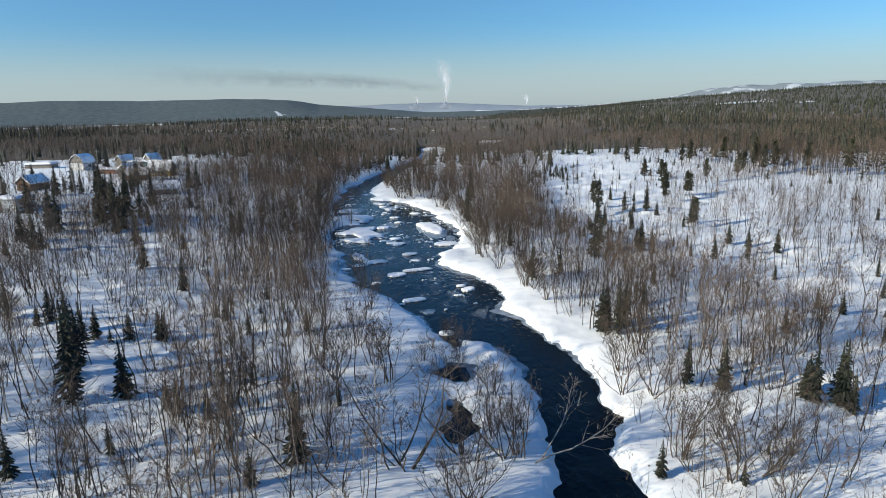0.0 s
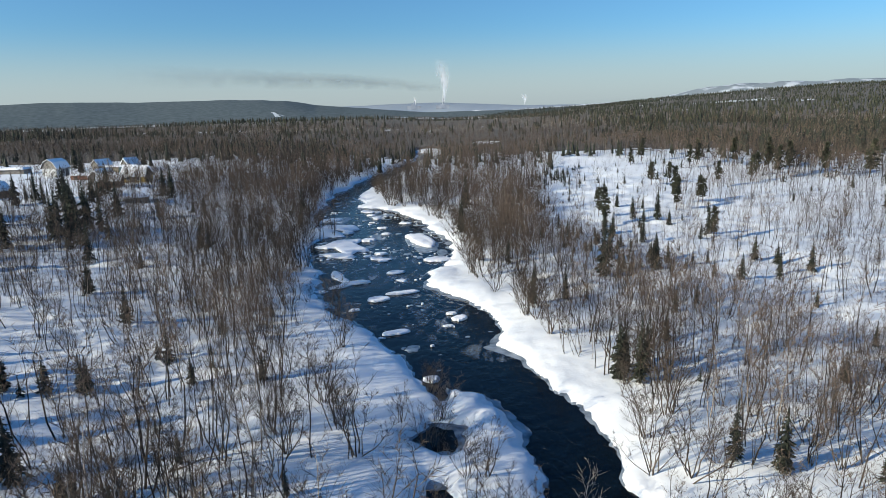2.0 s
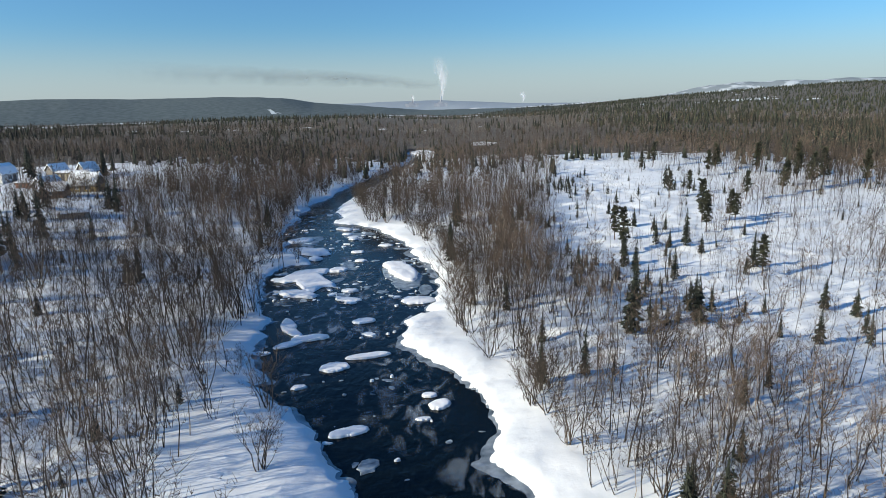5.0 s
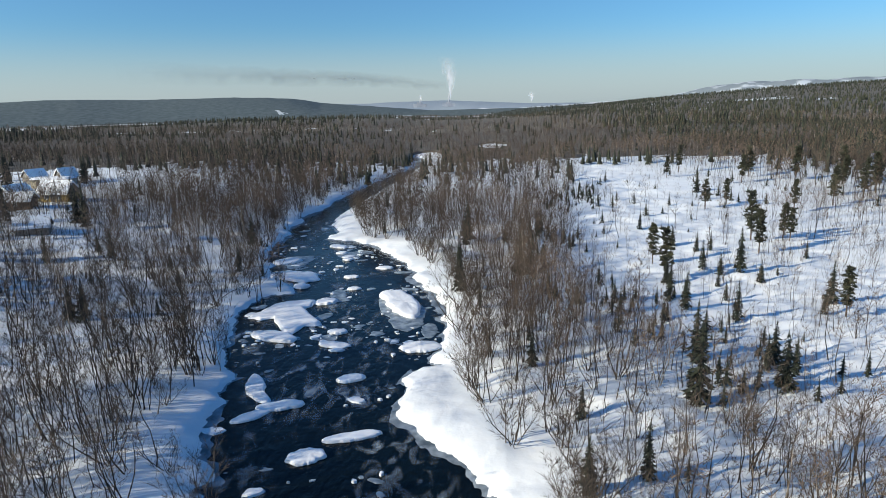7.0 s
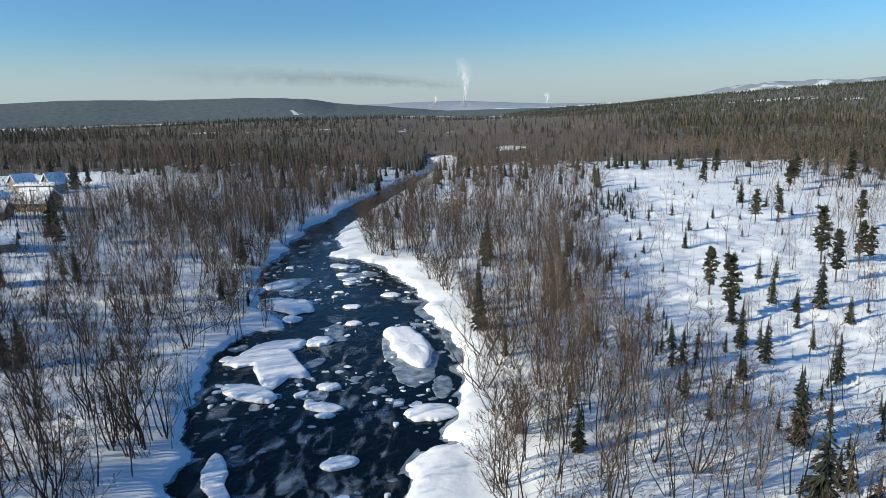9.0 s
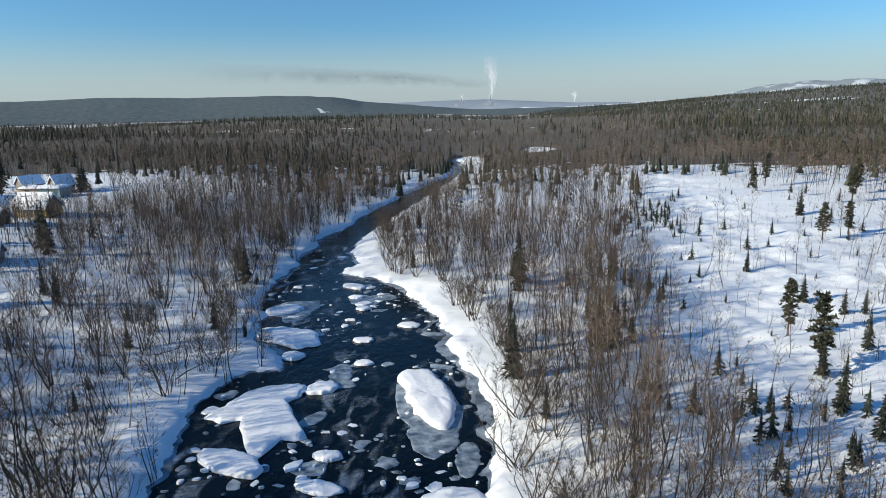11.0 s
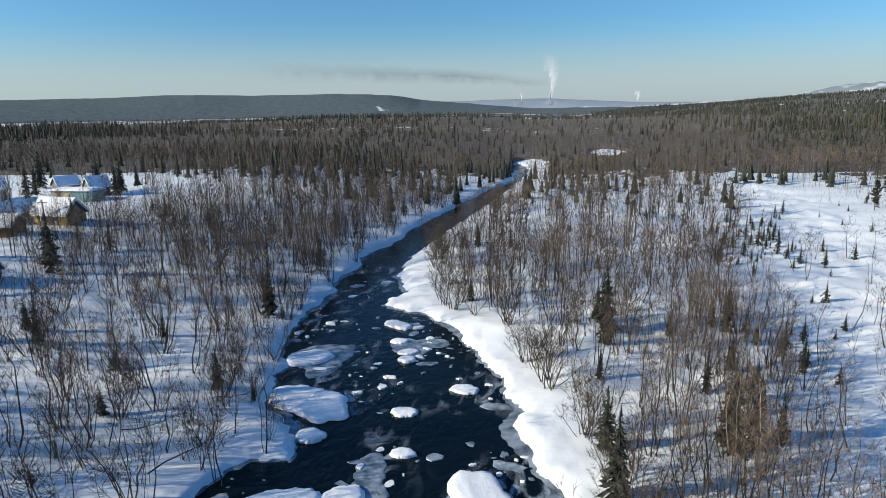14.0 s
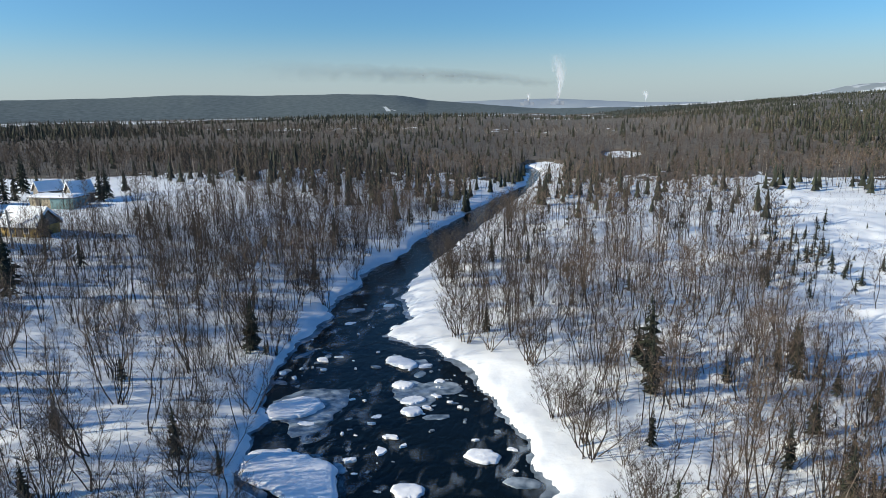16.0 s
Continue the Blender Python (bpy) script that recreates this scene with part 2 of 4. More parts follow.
class Soup:
    """Collects points and triangles."""

    def __init__(self):
        self.v, self.t, self.n = [], [], 0

    def add(self, pts, tris):
        self.v += [tuple(p) for p in pts]
        self.t += [(a + self.n, b + self.n, c + self.n) for a, b, c in tris]
        self.n += len(pts)

    def tube(self, pts, radii, sides=4):
        """A round tapering rod along pts; it ends in a tip."""
        out, tris = [], []
        axis = Vector(pts[-1]) - Vector(pts[0])
        u = axis.orthogonal().normalized()
        w = axis.normalized().cross(u)
        for p, r in zip(pts[:-1], radii[:-1]):
            for k in range(sides):
                a = 2 * math.pi * k / sides
                out.append(Vector(p) + (u * math.cos(a) + w * math.sin(a)) * r)
        out.append(Vector(pts[-1]))
        rings = len(pts) - 1
        for i in range(rings - 1):
            for k in range(sides):
                a, b = i * sides + k, i * sides + (k + 1) % sides
                tris += [(a, b, b + sides), (a, b + sides, a + sides)]
        base, tip = (rings - 1) * sides, rings * sides
        tris += [(base + k, base + (k + 1) % sides, tip) for k in range(sides)]
        self.add(out, tris)

    def box(self, x0, x1, y0, y1, z0, z1):
        p = [(x, y, z) for z in (z0, z1) for y in (y0, y1) for x in (x0, x1)]
        self.add(p, [(0, 2, 3), (0, 3, 1), (4, 5, 7), (4, 7, 6), (0, 1, 5), (0, 5, 4), (2, 6, 7), (2, 7, 3), (0, 4, 6), (0, 6, 2), (1, 3, 7), (1, 7, 5)])

    def arrays(self):
        return np.array(self.v, dtype=np.float32), np.array(self.t, dtype=np.int32)


TABLE = RNG.random((256, 256)).astype(np.float64)


def value_noise(x, y, s):
    """Smooth noise between -1 and 1 with lumps 1 / s metres wide."""
    x, y = np.asarray(x, float) * s + 71.3, np.asarray(y, float) * s + 37.7
    i, j = np.floor(x).astype(int), np.floor(y).astype(int)
    u, v = x - i, y - j
    u, v = u * u * (3 - 2 * u), v * v * (3 - 2 * v)
    c = lambda a, b: TABLE[a % 256, b % 256]
    return 2 * ((c(i, j) * (1 - u) + c(i + 1, j) * u) * (1 - v) + (c(i, j + 1) * (1 - u) + c(i + 1, j + 1) * u) * v) - 1


# ---- the river's course and the lie of the land ----
BANK_A = [(6, -30), (6.5, 20), (7.0, 33), (7.5, 37), (7.2, 40), (7.7, 45), (6.5, 48.2), (6.7, 51.4), (5.4, 55.3), (2.5, 57), (1.6, 54.4), (-0.1, 59.5),
          (-1.7, 63.2), (-4.3, 67.5), (-5.4, 70.4), (-7.4, 72.5), (-11.0, 77), (-9.9, 77.7), (-12.0, 80.1), (-12.9, 83.6), (-14.0, 90.9), (-13.4, 92.7),
          (-15.6, 94.7), (-17.4, 101.3), (-19.2, 108.8), (-18.2, 114.6), (-14.6, 116.0), (-15.6, 119), (-19.5, 122.5), (-20.8, 129.1), (-23.3, 135.9),
          (-24.5, 143), (-23.9, 151.4), (-25.4, 157), (-23.9, 162.3), (-25.7, 168), (-23.6, 176), (-22.6, 190), (-19.8, 208), (-16.7, 226), (-13.1, 245),
          (-9.2, 260), (-9.0, 286), (-15, 298), (-28, 304)]
BANK_B = [(13, -30), (12.3, 28), (12.2, 33.2), (10.9, 36), (11.0, 37.5), (12.7, 41.4), (12.0, 44.9), (12.2, 49), (11.4, 53.4), (9.2, 60), (8.0, 63.5),
          (6.0, 65.8), (7.2, 69.5), (6.5, 75), (4.2, 79.5), (0.2, 84.5), (0.0, 90.7), (0.4, 93.5), (3.2, 94.2), (1.7, 94.7), (3.0, 98.3), (3.1, 105),
          (2.5, 112.3), (-0.6, 121), (-1.2, 125), (-3.0, 129.8), (-6.2, 136.5), (-8.0, 141), (-11, 144), (-17.3, 147.3), (-15.3, 152.5), (-18.2, 160),
          (-18.5, 170), (-17, 180), (-15.5, 195), (-13.2, 210), (-9.2, 240), (-6.9, 262), (-5.5, 290), (-8, 304), (-17, 310), (-28, 312)]
POOLS = [(1.7, 49.6, 1.5, 1.9), (1.7, 41.6, 1.0, 2.9)]
COURSE = np.array(BANK_A + BANK_B[::-1], float)


def shore(x, y):
    """Distance from the water's edge, positive on land."""
    x, y = np.broadcast_arrays(np.asarray(x, float), np.asarray(y, float))
    wx = x + 0.5 * value_noise(x, y, 0.55) + 0.28 * value_noise(x, y, 1.7)
    wy = y + 0.5 * value_noise(y, x, 0.55) + 0.28 * value_noise(y, x, 1.7)
    out = np.full(x.shape, 60.0)
    near = (np.abs(x) < 75) & (y < 440)
    px, py = wx[near], wy[near]
    best = np.full(px.shape, 1e9)
    inside = np.zeros(px.shape, bool)
    for a, b in zip(COURSE, np.roll(COURSE, -1, axis=0)):
        e = b - a
        k = np.clip(((px - a[0]) * e[0] + (py - a[1]) * e[1]) / (e @ e), 0, 1)
        best = np.minimum(best, (px - a[0] - k * e[0]) ** 2 + (py - a[1] - k * e[1]) ** 2)
        cross = (a[1] > py) != (b[1] > py)
        with np.errstate(divide='ignore', invalid='ignore'):
            inside ^= cross & (px < (b[0] - a[0]) * (py - a[1]) / (b[1] - a[1] if b[1] != a[1] else 1e-9) + a[0])
    d = np.sqrt(best) * np.where(inside, -1, 1)
    for cx, cy, ra, rb in POOLS:
        d = np.minimum(d, (np.hypot((px - cx) / ra, (py - cy) / rb) - 1) * min(ra, rb))
    out[near] = np.minimum(d, 60)
    return out


def smooth(a, b, v):
    k = np.clip((v - a) / (b - a), 0, 1)
    return k * k * (3 - 2 * k)


def rise(x, y):
    """The land's large forms: flat by the river, a wooded slope to the east, a low terrace to the west."""
    x, y = np.asarray(x, float), np.asarray(y, float)
    z = 0.022 * np.clip(x - 12, 0, 150) + (0.045 + 0.03 * smooth(90, 140, y)) * np.clip(-x - 22, 0, 48)
    r = np.hypot(x, y - 40)
    side = np.arctan2(x, np.maximum(y - 40, 1))
    z = z + 53 * smooth(150, 2600, r) * smooth(0.12, 0.62, side)
    z = z - 32 * smooth(650, 1500, r) * (1 - smooth(0.02, 0.30, side))
    z = z + 2.5 * smooth(150, 500, r) * value_noise(x, y, 0.006)
    return z


def land(x, y, fine=True):
    d = shore(x, y)
    up = np.maximum(d, 0)
    z = 0.5 * (1 - np.exp(-up / 0.5)) + 0.5 * (1 - np.exp(-up / 3.5)) + rise(x, y) * (1 - np.exp(-up / 12))
    z = z + (1 - np.exp(-up / 1.5)) * (0.30 * value_noise(x, y, 0.16) + 0.2 * (0.4 + 0.6 * smooth(7, 14, d)) * value_noise(x, y, 0.45) + ((0.3 + 0.7 * smooth(7, 14, d)) * (0.15 * value_noise(x, y, 1.0) + 0.06 * value_noise(y, x, 1.9)) if fine else 0))
    return np.where(d < 0, np.maximum(1.3 * d, -1.3), z)


# ---- ground and water ----
def lines(parts):
    """Grid lines from (start, end, step) stretches; a step below 1.5 is metres, else the last step grows by that share."""
    out = [parts[0][0]]
    for a, b, step in parts:
        n = max(1, round((b - a) / step))
        out += list(a + (b - a) * (np.arange(n) + 1) / n)
    return np.array(out)


def grid_mesh(name, X, Y, Z, mats, smooth_faces=True):
    r, c = X.shape
    k = np.arange(r * c).reshape(r, c)
    q = np.stack([k[:-1, :-1], k[:-1, 1:], k[1:, 1:], k[1:, :-1]], -1).reshape(-1, 4)
    return mesh_of(name, np.stack([X, Y, Z], -1).reshape(-1, 3), q, mats, smooth=smooth_faces)


outer = 52 * 1.35 ** np.arange(1, 16)
xs = np.concatenate([-outer[::-1], lines([(-52, -28, 0.9), (-28, 15, 0.33), (15, 52, 0.75)]), outer])
ys = np.concatenate([lines([(-400, -30, 60.0), (-30, 26, 3.0), (26, 135, 0.36), (135, 160, 0.45), (160, 340, 1.0), (340, 440, 5.0)]), 440 * 1.17 ** np.arange(1, 16)])
GX, GY = np.meshgrid(xs, ys)
ground = new("ground", grid_mesh("ground", GX, GY, land(GX, GY), [SNOW]))
tagged(ground, "deep snow covering gently rolling ground beside a river", "snow", kind="structure")

wx, wy = np.meshgrid(lines([(-70, 40, 5.0)]), lines([(-40, 430, 5.0)]))
water = new("water", grid_mesh("water", wx, wy, np.zeros_like(wx), [WATER]))
tagged(water, "dark open river water with small ripples between snowy banks", "river", kind="structure")


wx, wy = np.meshgrid(lines([(-26, 12, 2.0)]), lines([(62, 165, 2.0)]))
slush = new("slush", grid_mesh("slush", wx, wy, np.full_like(wx, 0.012), [SLUSH]))
tagged(slush, "thin lacy grey slush drifting on dark water", "slush", kind="structure")


# ---- trees: one of each shape ----
def birch_shape(rng, H, stems=1, detail=2, spread=0.0, low=0.28, twigs=9, thick=1.0, width=1.0, sway=0.05):
    """Bare birch or willow: curved stems, and a crown of boughs and fine twigs, as two soups. detail: 2 close by, 1 farther off, 0 far away."""
    trunk, crown = Soup(), Soup()
    for s in range(stems):
        h = H * (1 if s == 0 else rng.uniform(0.55, 0.98))
        az = rng.uniform(0, 6.283)
        tilt = spread * rng.uniform(0.4, 1.4) + abs(rng.normal(0, 0.05))
        out = Vector((math.cos(az), math.sin(az), 0))
        n = (2, 3, 6)[detail]
        curl = rng.uniform(0.1, 0.75)
        bend = Vector((rng.normal(0, sway), rng.normal(0, sway), 0)) * h
        foot = Vector((rng.normal(0, 0.16), rng.normal(0, 0.16), -0.3)) if stems > 1 else Vector((0, 0, -0.3))
        pts = []
        for k in range(n + 1):
            t = k / n
            kink = Vector((rng.normal(0, 0.013), rng.normal(0, 0.013), 0)) * h * (0 < k < n)
            pts.append(foot + Vector((0, 0, h * t * (1 - 0.35 * tilt * tilt))) + out * h * tilt * (t - 0.5 * curl * t * t) + bend * math.sin(3.1 * t) + kink)
        r0 = 0.0085 * h * (1.9, 1.4, 1.0)[detail] * thick
        trunk.tube(pts, [r0 * (1 - 0.85 * k / n) for k in range(n + 1)], (3, 3, 4)[detail])
        boughs = int((7, 11, 15)[detail] * (1 if stems == 1 else 0.7))
        for b in range(boughs):
            t = low + (0.99 - low) * ((b + rng.random()) / boughs) ** 0.85
            i = min(int(t * n), n - 1)
            p = pts[i].lerp(pts[i + 1], t * n - i)
            way = (pts[i + 1] - pts[i]).normalized()
            a = b * 2.4 + rng.uniform(-0.6, 0.6)
            d = (way + Vector((math.cos(a), math.sin(a), 0)) * rng.uniform(0.45, 1.25)).normalized()
            L = h * (0.10 + 0.24 * min(1.0, 1.5 * (1 - t))) * rng.uniform(0.55, 1.25)
            mid = p + d * L * 0.55
            end = mid + (d + Vector((rng.normal(0, 0.25), rng.normal(0, 0.25), 0.45))).normalized() * L * 0.55
            rb = r0 * (0.42 - 0.26 * t)
            if detail == 2:
                w = d.cross(Vector(rng.normal(0, 1, 3))).normalized() * rb
                crown.add([p - w, p + w, mid - w * 0.7, mid + w * 0.7, end], [(0, 1, 3), (0, 3, 2), (2, 3, 4)])
            elif detail == 1:
                crown.add([p - Vector((rb, 0, 0)), p + Vector((rb, 0, rb)), end], [(0, 1, 2)])
            for k in range(twigs):
                f = rng.uniform(0.1, 1.0) ** 0.75
                q = p.lerp(mid, f * 2) if f < 0.5 else mid.lerp(end, f * 2 - 1)
                ta = rng.uniform(0, 6.283)
                td = (d * 0.75 + Vector((math.cos(ta), math.sin(ta), rng.uniform(-0.35, 0.95))) * 0.85).normalized()
                e = q + td * L * rng.uniform(0.25, 0.65)
                w = td.cross(Vector(rng.normal(0, 1, 3))).normalized() * (0.085, 0.05, 0.0155)[detail] * width
                crown.add([q - w, q + w, e], [(0, 1, 2)])
    return trunk.arrays(), crown.arrays()


def spruce_shape(rng, H, full=True, wide=0.2, ragged=0.25, bare=0.06, tiers=23):
    """Narrow spruce: whorls of drooping, split sprays round a dark core, with gaps."""
    trunk, crown = Soup(), Soup()
    trunk.tube([(0, 0, -0.3), (0, 0, H * 0.5), (0, 0, H)], [0.013 * H, 0.008 * H, 0], 5 if full else 3)
    if full:
        crown.tube([(0, 0, H * bare * 1.4), (0, 0, H * 0.25), (0, 0, H * 0.6), (0, 0, H * 0.95)], [H * wide * 0.10, H * wide * 0.30, H * wide * 0.17, 0.008 * H], 6)
    whorls = tiers if full else 6
    lean = Vector((rng.normal(0, 0.015), rng.normal(0, 0.015), 0)) * H
    for w in range(whorls):
        t = bare + (0.97 - bare) * (w / whorls) ** 0.95
        n = (9 if full else 4) - (3 if full else 1) * (w > whorls * 0.7)
        R = H * wide * (min(1.0, (1 - t) * 1.25) ** 0.85) * rng.uniform(0.72, 1.15) * (0.75 if t < bare + 0.08 else 1) + 0.05
        for k in range(n):
            a = 6.283 * (k + rng.random() * 0.9) / n + w * 1.3
            L = R * rng.uniform(1 - 1.9 * ragged, 1 + ragged)
            o = Vector((math.cos(a), math.sin(a), 0))
            s = Vector((-o.y, o.x, 0))
            z = H * t + rng.normal(0, 0.018) * H
            drop = L * rng.uniform(0.35, 0.95)
            wd = L * (0.2 if full else 0.35)
            base = Vector((0, 0, z + 0.02 * H)) + lean * t
            m = base + o * L * rng.uniform(0.45, 0.65) + Vector((0, 0, -0.02 * H - drop * 0.4))
            if full:
                # a forked spray: two hanging fingers and a ridge between
                f1 = base + o * L * 0.95 + s * wd * 1.1 + Vector((0, 0, -drop))
                f2 = base + o * L * 1.0 - s * wd * 0.9 + Vector((0, 0, -drop * 0.85))
                top = m + Vector((0, 0, 0.08 * L + 0.03))
                low = m - Vector((0, 0, 0.22 * L))
                crown.add([base, m + s * wd, m - s * wd, top, f1, f2, low], [(0, 1, 3), (0, 3, 2), (1, 4, 3), (3, 5, 2), (1, 6, 4), (6, 2, 5)])
            else:
                tip = base + o * L + Vector((0, 0, -0.02 * H - drop * 0.8))
                crown.add([base, m + s * wd, m - s * wd, m + Vector((0, 0, 0.10 * L + 0.03)), tip], [(0, 1, 3), (0, 3, 2), (1, 4, 3), (3, 4, 2)])
    crown.tube([Vector((0, 0, H * 0.9)) + lean * 0.9, Vector((0, 0, H * 1.04)) + lean], [0.05 * H * wide * 2, 0], 4)
    return trunk.arrays(), crown.arrays()


def pine_shape(rng, H, wide=0.2):
    """Scots pine: bare lower trunk, spreading boughs that end in tufts of needles."""
    trunk, crown = Soup(), Soup()
    lean = Vector((rng.normal(0, 0.03), rng.normal(0, 0.03), 0)) * H
    pts = [Vector((0, 0, -0.3)), Vector((0, 0, H * 0.35)) + lean * 0.3, Vector((0, 0, H * 0.7)) + lean * 0.8, Vector((0, 0, H * 0.98)) + lean]
    trunk.tube(pts, [0.016 * H, 0.013 * H, 0.008 * H, 0], 5)
    boughs = 42
    for b in range(boughs):
        t = 0.24 + 0.74 * (b + rng.random()) / boughs
        p = Vector((0, 0, H * t)) + lean * t
        a = b * 2.4 + rng.uniform(-0.6, 0.6)
        L = H * wide * (1.05 - abs(t - 0.5) * 1.3) * rng.uniform(0.35, 1.2)
        d = Vector((math.cos(a), math.sin(a), rng.uniform(0.05, 0.6))).normalized()
        trunk.tube([p, p + d * L * 0.6, p + d * L], [0.005 * H, 0.004 * H, 0], 3)
        for k in range(3):
            c = p + d * L * (0.35 + 0.3 * k) + Vector(rng.normal(0, 0.16, 3)) * L
            size = 0.05 * H * rng.uniform(0.6, 1.3)
            for q in range(11):
                v = Vector(rng.normal(0, 1, 3))
                v.z = abs(v.z) * 0.8 - 0.15
                v.normalize()
                w = v.cross(Vector(rng.normal(0, 1, 3))).normalized() * size * 0.33
                crown.add([c + v * size * 0.1 - w, c + v * size * 0.1 + w, c + v * size * 1.25], [(0, 1, 2)])
    return trunk.arrays(), crown.arrays()


def far_spruce(rng, H):
    """A spruce seen from far away: stem and ragged tiers."""
    trunk, crown = Soup(), Soup()
    trunk.add([(-0.02 * H, 0, -0.3), (0.02 * H, 0, -0.3), (0, 0, H * 0.4)], [(0, 1, 2)])
    for t in range(3):
        z = H * (0.05 + 0.26 * t)
        R = H * (0.19 - 0.05 * t)
        ring = [Vector((math.cos(a + t) * R * rng.uniform(0.6, 1.2), math.sin(a + t) * R * rng.uniform(0.6, 1.2), z + rng.normal(0, 0.02) * H)) for a in np.arange(5) * 1.2566]
        crown.add(ring + [Vector((0, 0, z + H * (0.42 if t < 2 else 0.4)))], [(k, (k + 1) % 5, 5) for k in range(5)])
    return trunk.arrays(), crown.arrays()


r = np.random.default_rng(11)
BIRCH = [birch_shape(r, 9.0, stems=(1, 2, 3, 1, 4, 1, 2, 3, 5, 2)[k], spread=(0.03, 0.08, 0.14, 0.08, 0.18, 0.0, 0.12, 0.1, 0.16, 0.2)[k], low=0.32, twigs=20, thick=0.9, width=0.72) for k in range(10)]
THICKET = [birch_shape(r, 4.6, stems=5 + k % 3, detail=1, spread=0.36, low=0.25, twigs=4, thick=0.6, width=0.34) for k in range(6)]
WILLOWS = [birch_shape(r, 5.0, stems=7 + k % 3, spread=0.5, low=0.3, twigs=16, thick=1.1, width=0.6, sway=0.06) for k in range(6)]
THIN = [birch_shape(r, 6.0, stems=1, detail=1, spread=0.1, low=0.3, twigs=7, thick=0.7, width=0.42) for k in range(8)]
SAPLING = [birch_shape(r, 3.0, stems=1 + k % 2, detail=0, spread=0.16, low=0.15, twigs=3, thick=0.42, width=0.18) for k in range(7)]
BIRCH_MID = [birch_shape(r, 8.0, stems=1 + (k % 3 == 2), detail=1, spread=0.08, low=0.36, twigs=8, thick=0.9, width=0.66) for k in range(8)]
BIRCH_FAR = [birch_shape(r, 7.5, detail=0, low=0.38, twigs=5, thick=0.55, width=0.85) for k in range(6)]
SPRUCE = [spruce_shape(r, 5.0, wide=(0.16, 0.135, 0.19, 0.15, 0.125)[k]) for k in range(5)]
SPRUCE_SMALL = [spruce_shape(r, 8.0, wide=0.2, ragged=0.3, bare=0.03, tiers=8) for k in range(5)]
SPRUCE_MID = [spruce_shape(r, 8.0, full=False, wide=0.15, ragged=0.32) for k in range(4)]
SPRUCE_FAR = [far_spruce(r, 8.0) for k in range(6)]
PINES = [pine_shape(r, 7.0, wide=(0.13, 0.17, 0.15)[k]) for k in range(3)]


def scatter(shapes_list, x, y, size, rng, mats, name, sink=0.0, which=None):
    """One mesh with a shape at every place; mats: trunk, crown."""
    z = land(x, y, False) - sink
    pick = rng.integers(0, len(shapes_list), len(x)) if which is None else which
    spin = rng.uniform(0, 6.283, len(x))
    VV, TT, II, base = [], [], [], 0
    for s, pair in enumerate(shapes_list):
        at = np.nonzero(pick == s)[0]
        if not len(at):
            continue
        for part_index, (V, T) in enumerate(pair):
            c, sn = np.cos(spin[at])[:, None], np.sin(spin[at])[:, None]
            k = size[at][:, None]
            P = np.stack([(V[None, :, 0] * c - V[None, :, 1] * sn) * k + x[at][:, None], (V[None, :, 0] * sn + V[None, :, 1] * c) * k + y[at][:, None], V[None, :, 2] * k + z[at][:, None]], -1)
            VV.append(P.reshape(-1, 3))
            TT.append((T[None] + (np.arange(len(at)) * len(V))[:, None, None] + base).reshape(-1, 3))
            II.append(np.full(len(at) * len(T), part_index))
            base += len(at) * len(V)
    return new(name, mesh_of(name, np.concatenate(VV), np.concatenate(TT), mats, np.concatenate(II)))


def tree_kit(pair, name, mats, parts, label, category, group):
    """One tree as a thing with its parts, to be copied."""
    top = new(name)
    for (V, T), m, p in zip(pair, mats, parts):
        o = new(p, mesh_of(p, V, T, [m]))
        o.parent = top
    return tagged(top, label, category, group)


def plant(kits, x, y, size, rng):
    z = land(x, y, False)
    for i in range(len(x)):
        m = Matrix.LocRotScale((x[i], y[i], z[i]), Euler((0, 0, rng.uniform(0, 6.283))), None)
        t = copy_thing(kits[int(rng.integers(0, len(kits)))], m)
        t.scale = (size[i],) * 3


def places(rng, x0, x1, y0, y1, cell, chance):
    """Jittered places; chance(x, y) gives the share of cells that are kept."""
    gx, gy = np.meshgrid(np.arange(x0, x1, cell), np.arange(y0, y1, cell))
    x = (gx + rng.uniform(-1.0, 1.0, gx.shape) * cell).ravel()
    y = (gy + rng.uniform(-1.0, 1.0, gy.shape) * cell).ravel()
    keep = rng.random(len(x)) < chance(x, y)
    return x[keep], y[keep]


# ---- where things grow ----
def bank_x(y, bank):
    b = np.array(sorted((p for p in bank if p[1] < 295), key=lambda p: p[1]))
    return np.interp(y, b[:, 1], b[:, 0])


def village(x, y):
    front = np.interp(-x, [56, 62, 70, 76, 82, 140], [214, 200, 178, 150, 122, 106])
    return smooth(54, 62, -x) * smooth(-4, 4, y - front) * (1 - smooth(222, 230, y))


def west_wood(x, y):
    d = bank_x(y, BANK_A) - x + 20 * smooth(310, 318, y)
    shelf = np.interp(y, [30, 40, 48, 57, 65, 74, 86, 96, 125, 140], [8, 11, 12.5, 9.5, 7.5, 2.6, 1.0, -0.3, -0.3, 0.6]) + 1.2 * value_noise(y, y * 0, 0.12)
    return np.clip((d - shelf) / np.where(y > 80, 1.6, 3), 0, 1) * (1 - 0.86 * village(x, y))


def open_stand(x, y):
    """Where the western wood stands open, with sunlit snow between the stems."""
    a = smooth(-72, -60, x) * (1 - 0.75 * (1 - smooth(78, 95, y)) * smooth(-22, -14, x)) * np.interp(y, [24, 32, 60, 76, 94, 112, 150, 166], [0.4, 0.66, 0.56, 0.36, 0.40, 0.70, 0.66, 0.0])
    return 1 - np.clip(a - 0.5 * value_noise(x, y, 0.07) * np.minimum(1, 3 * a), 0.0, 0.9)


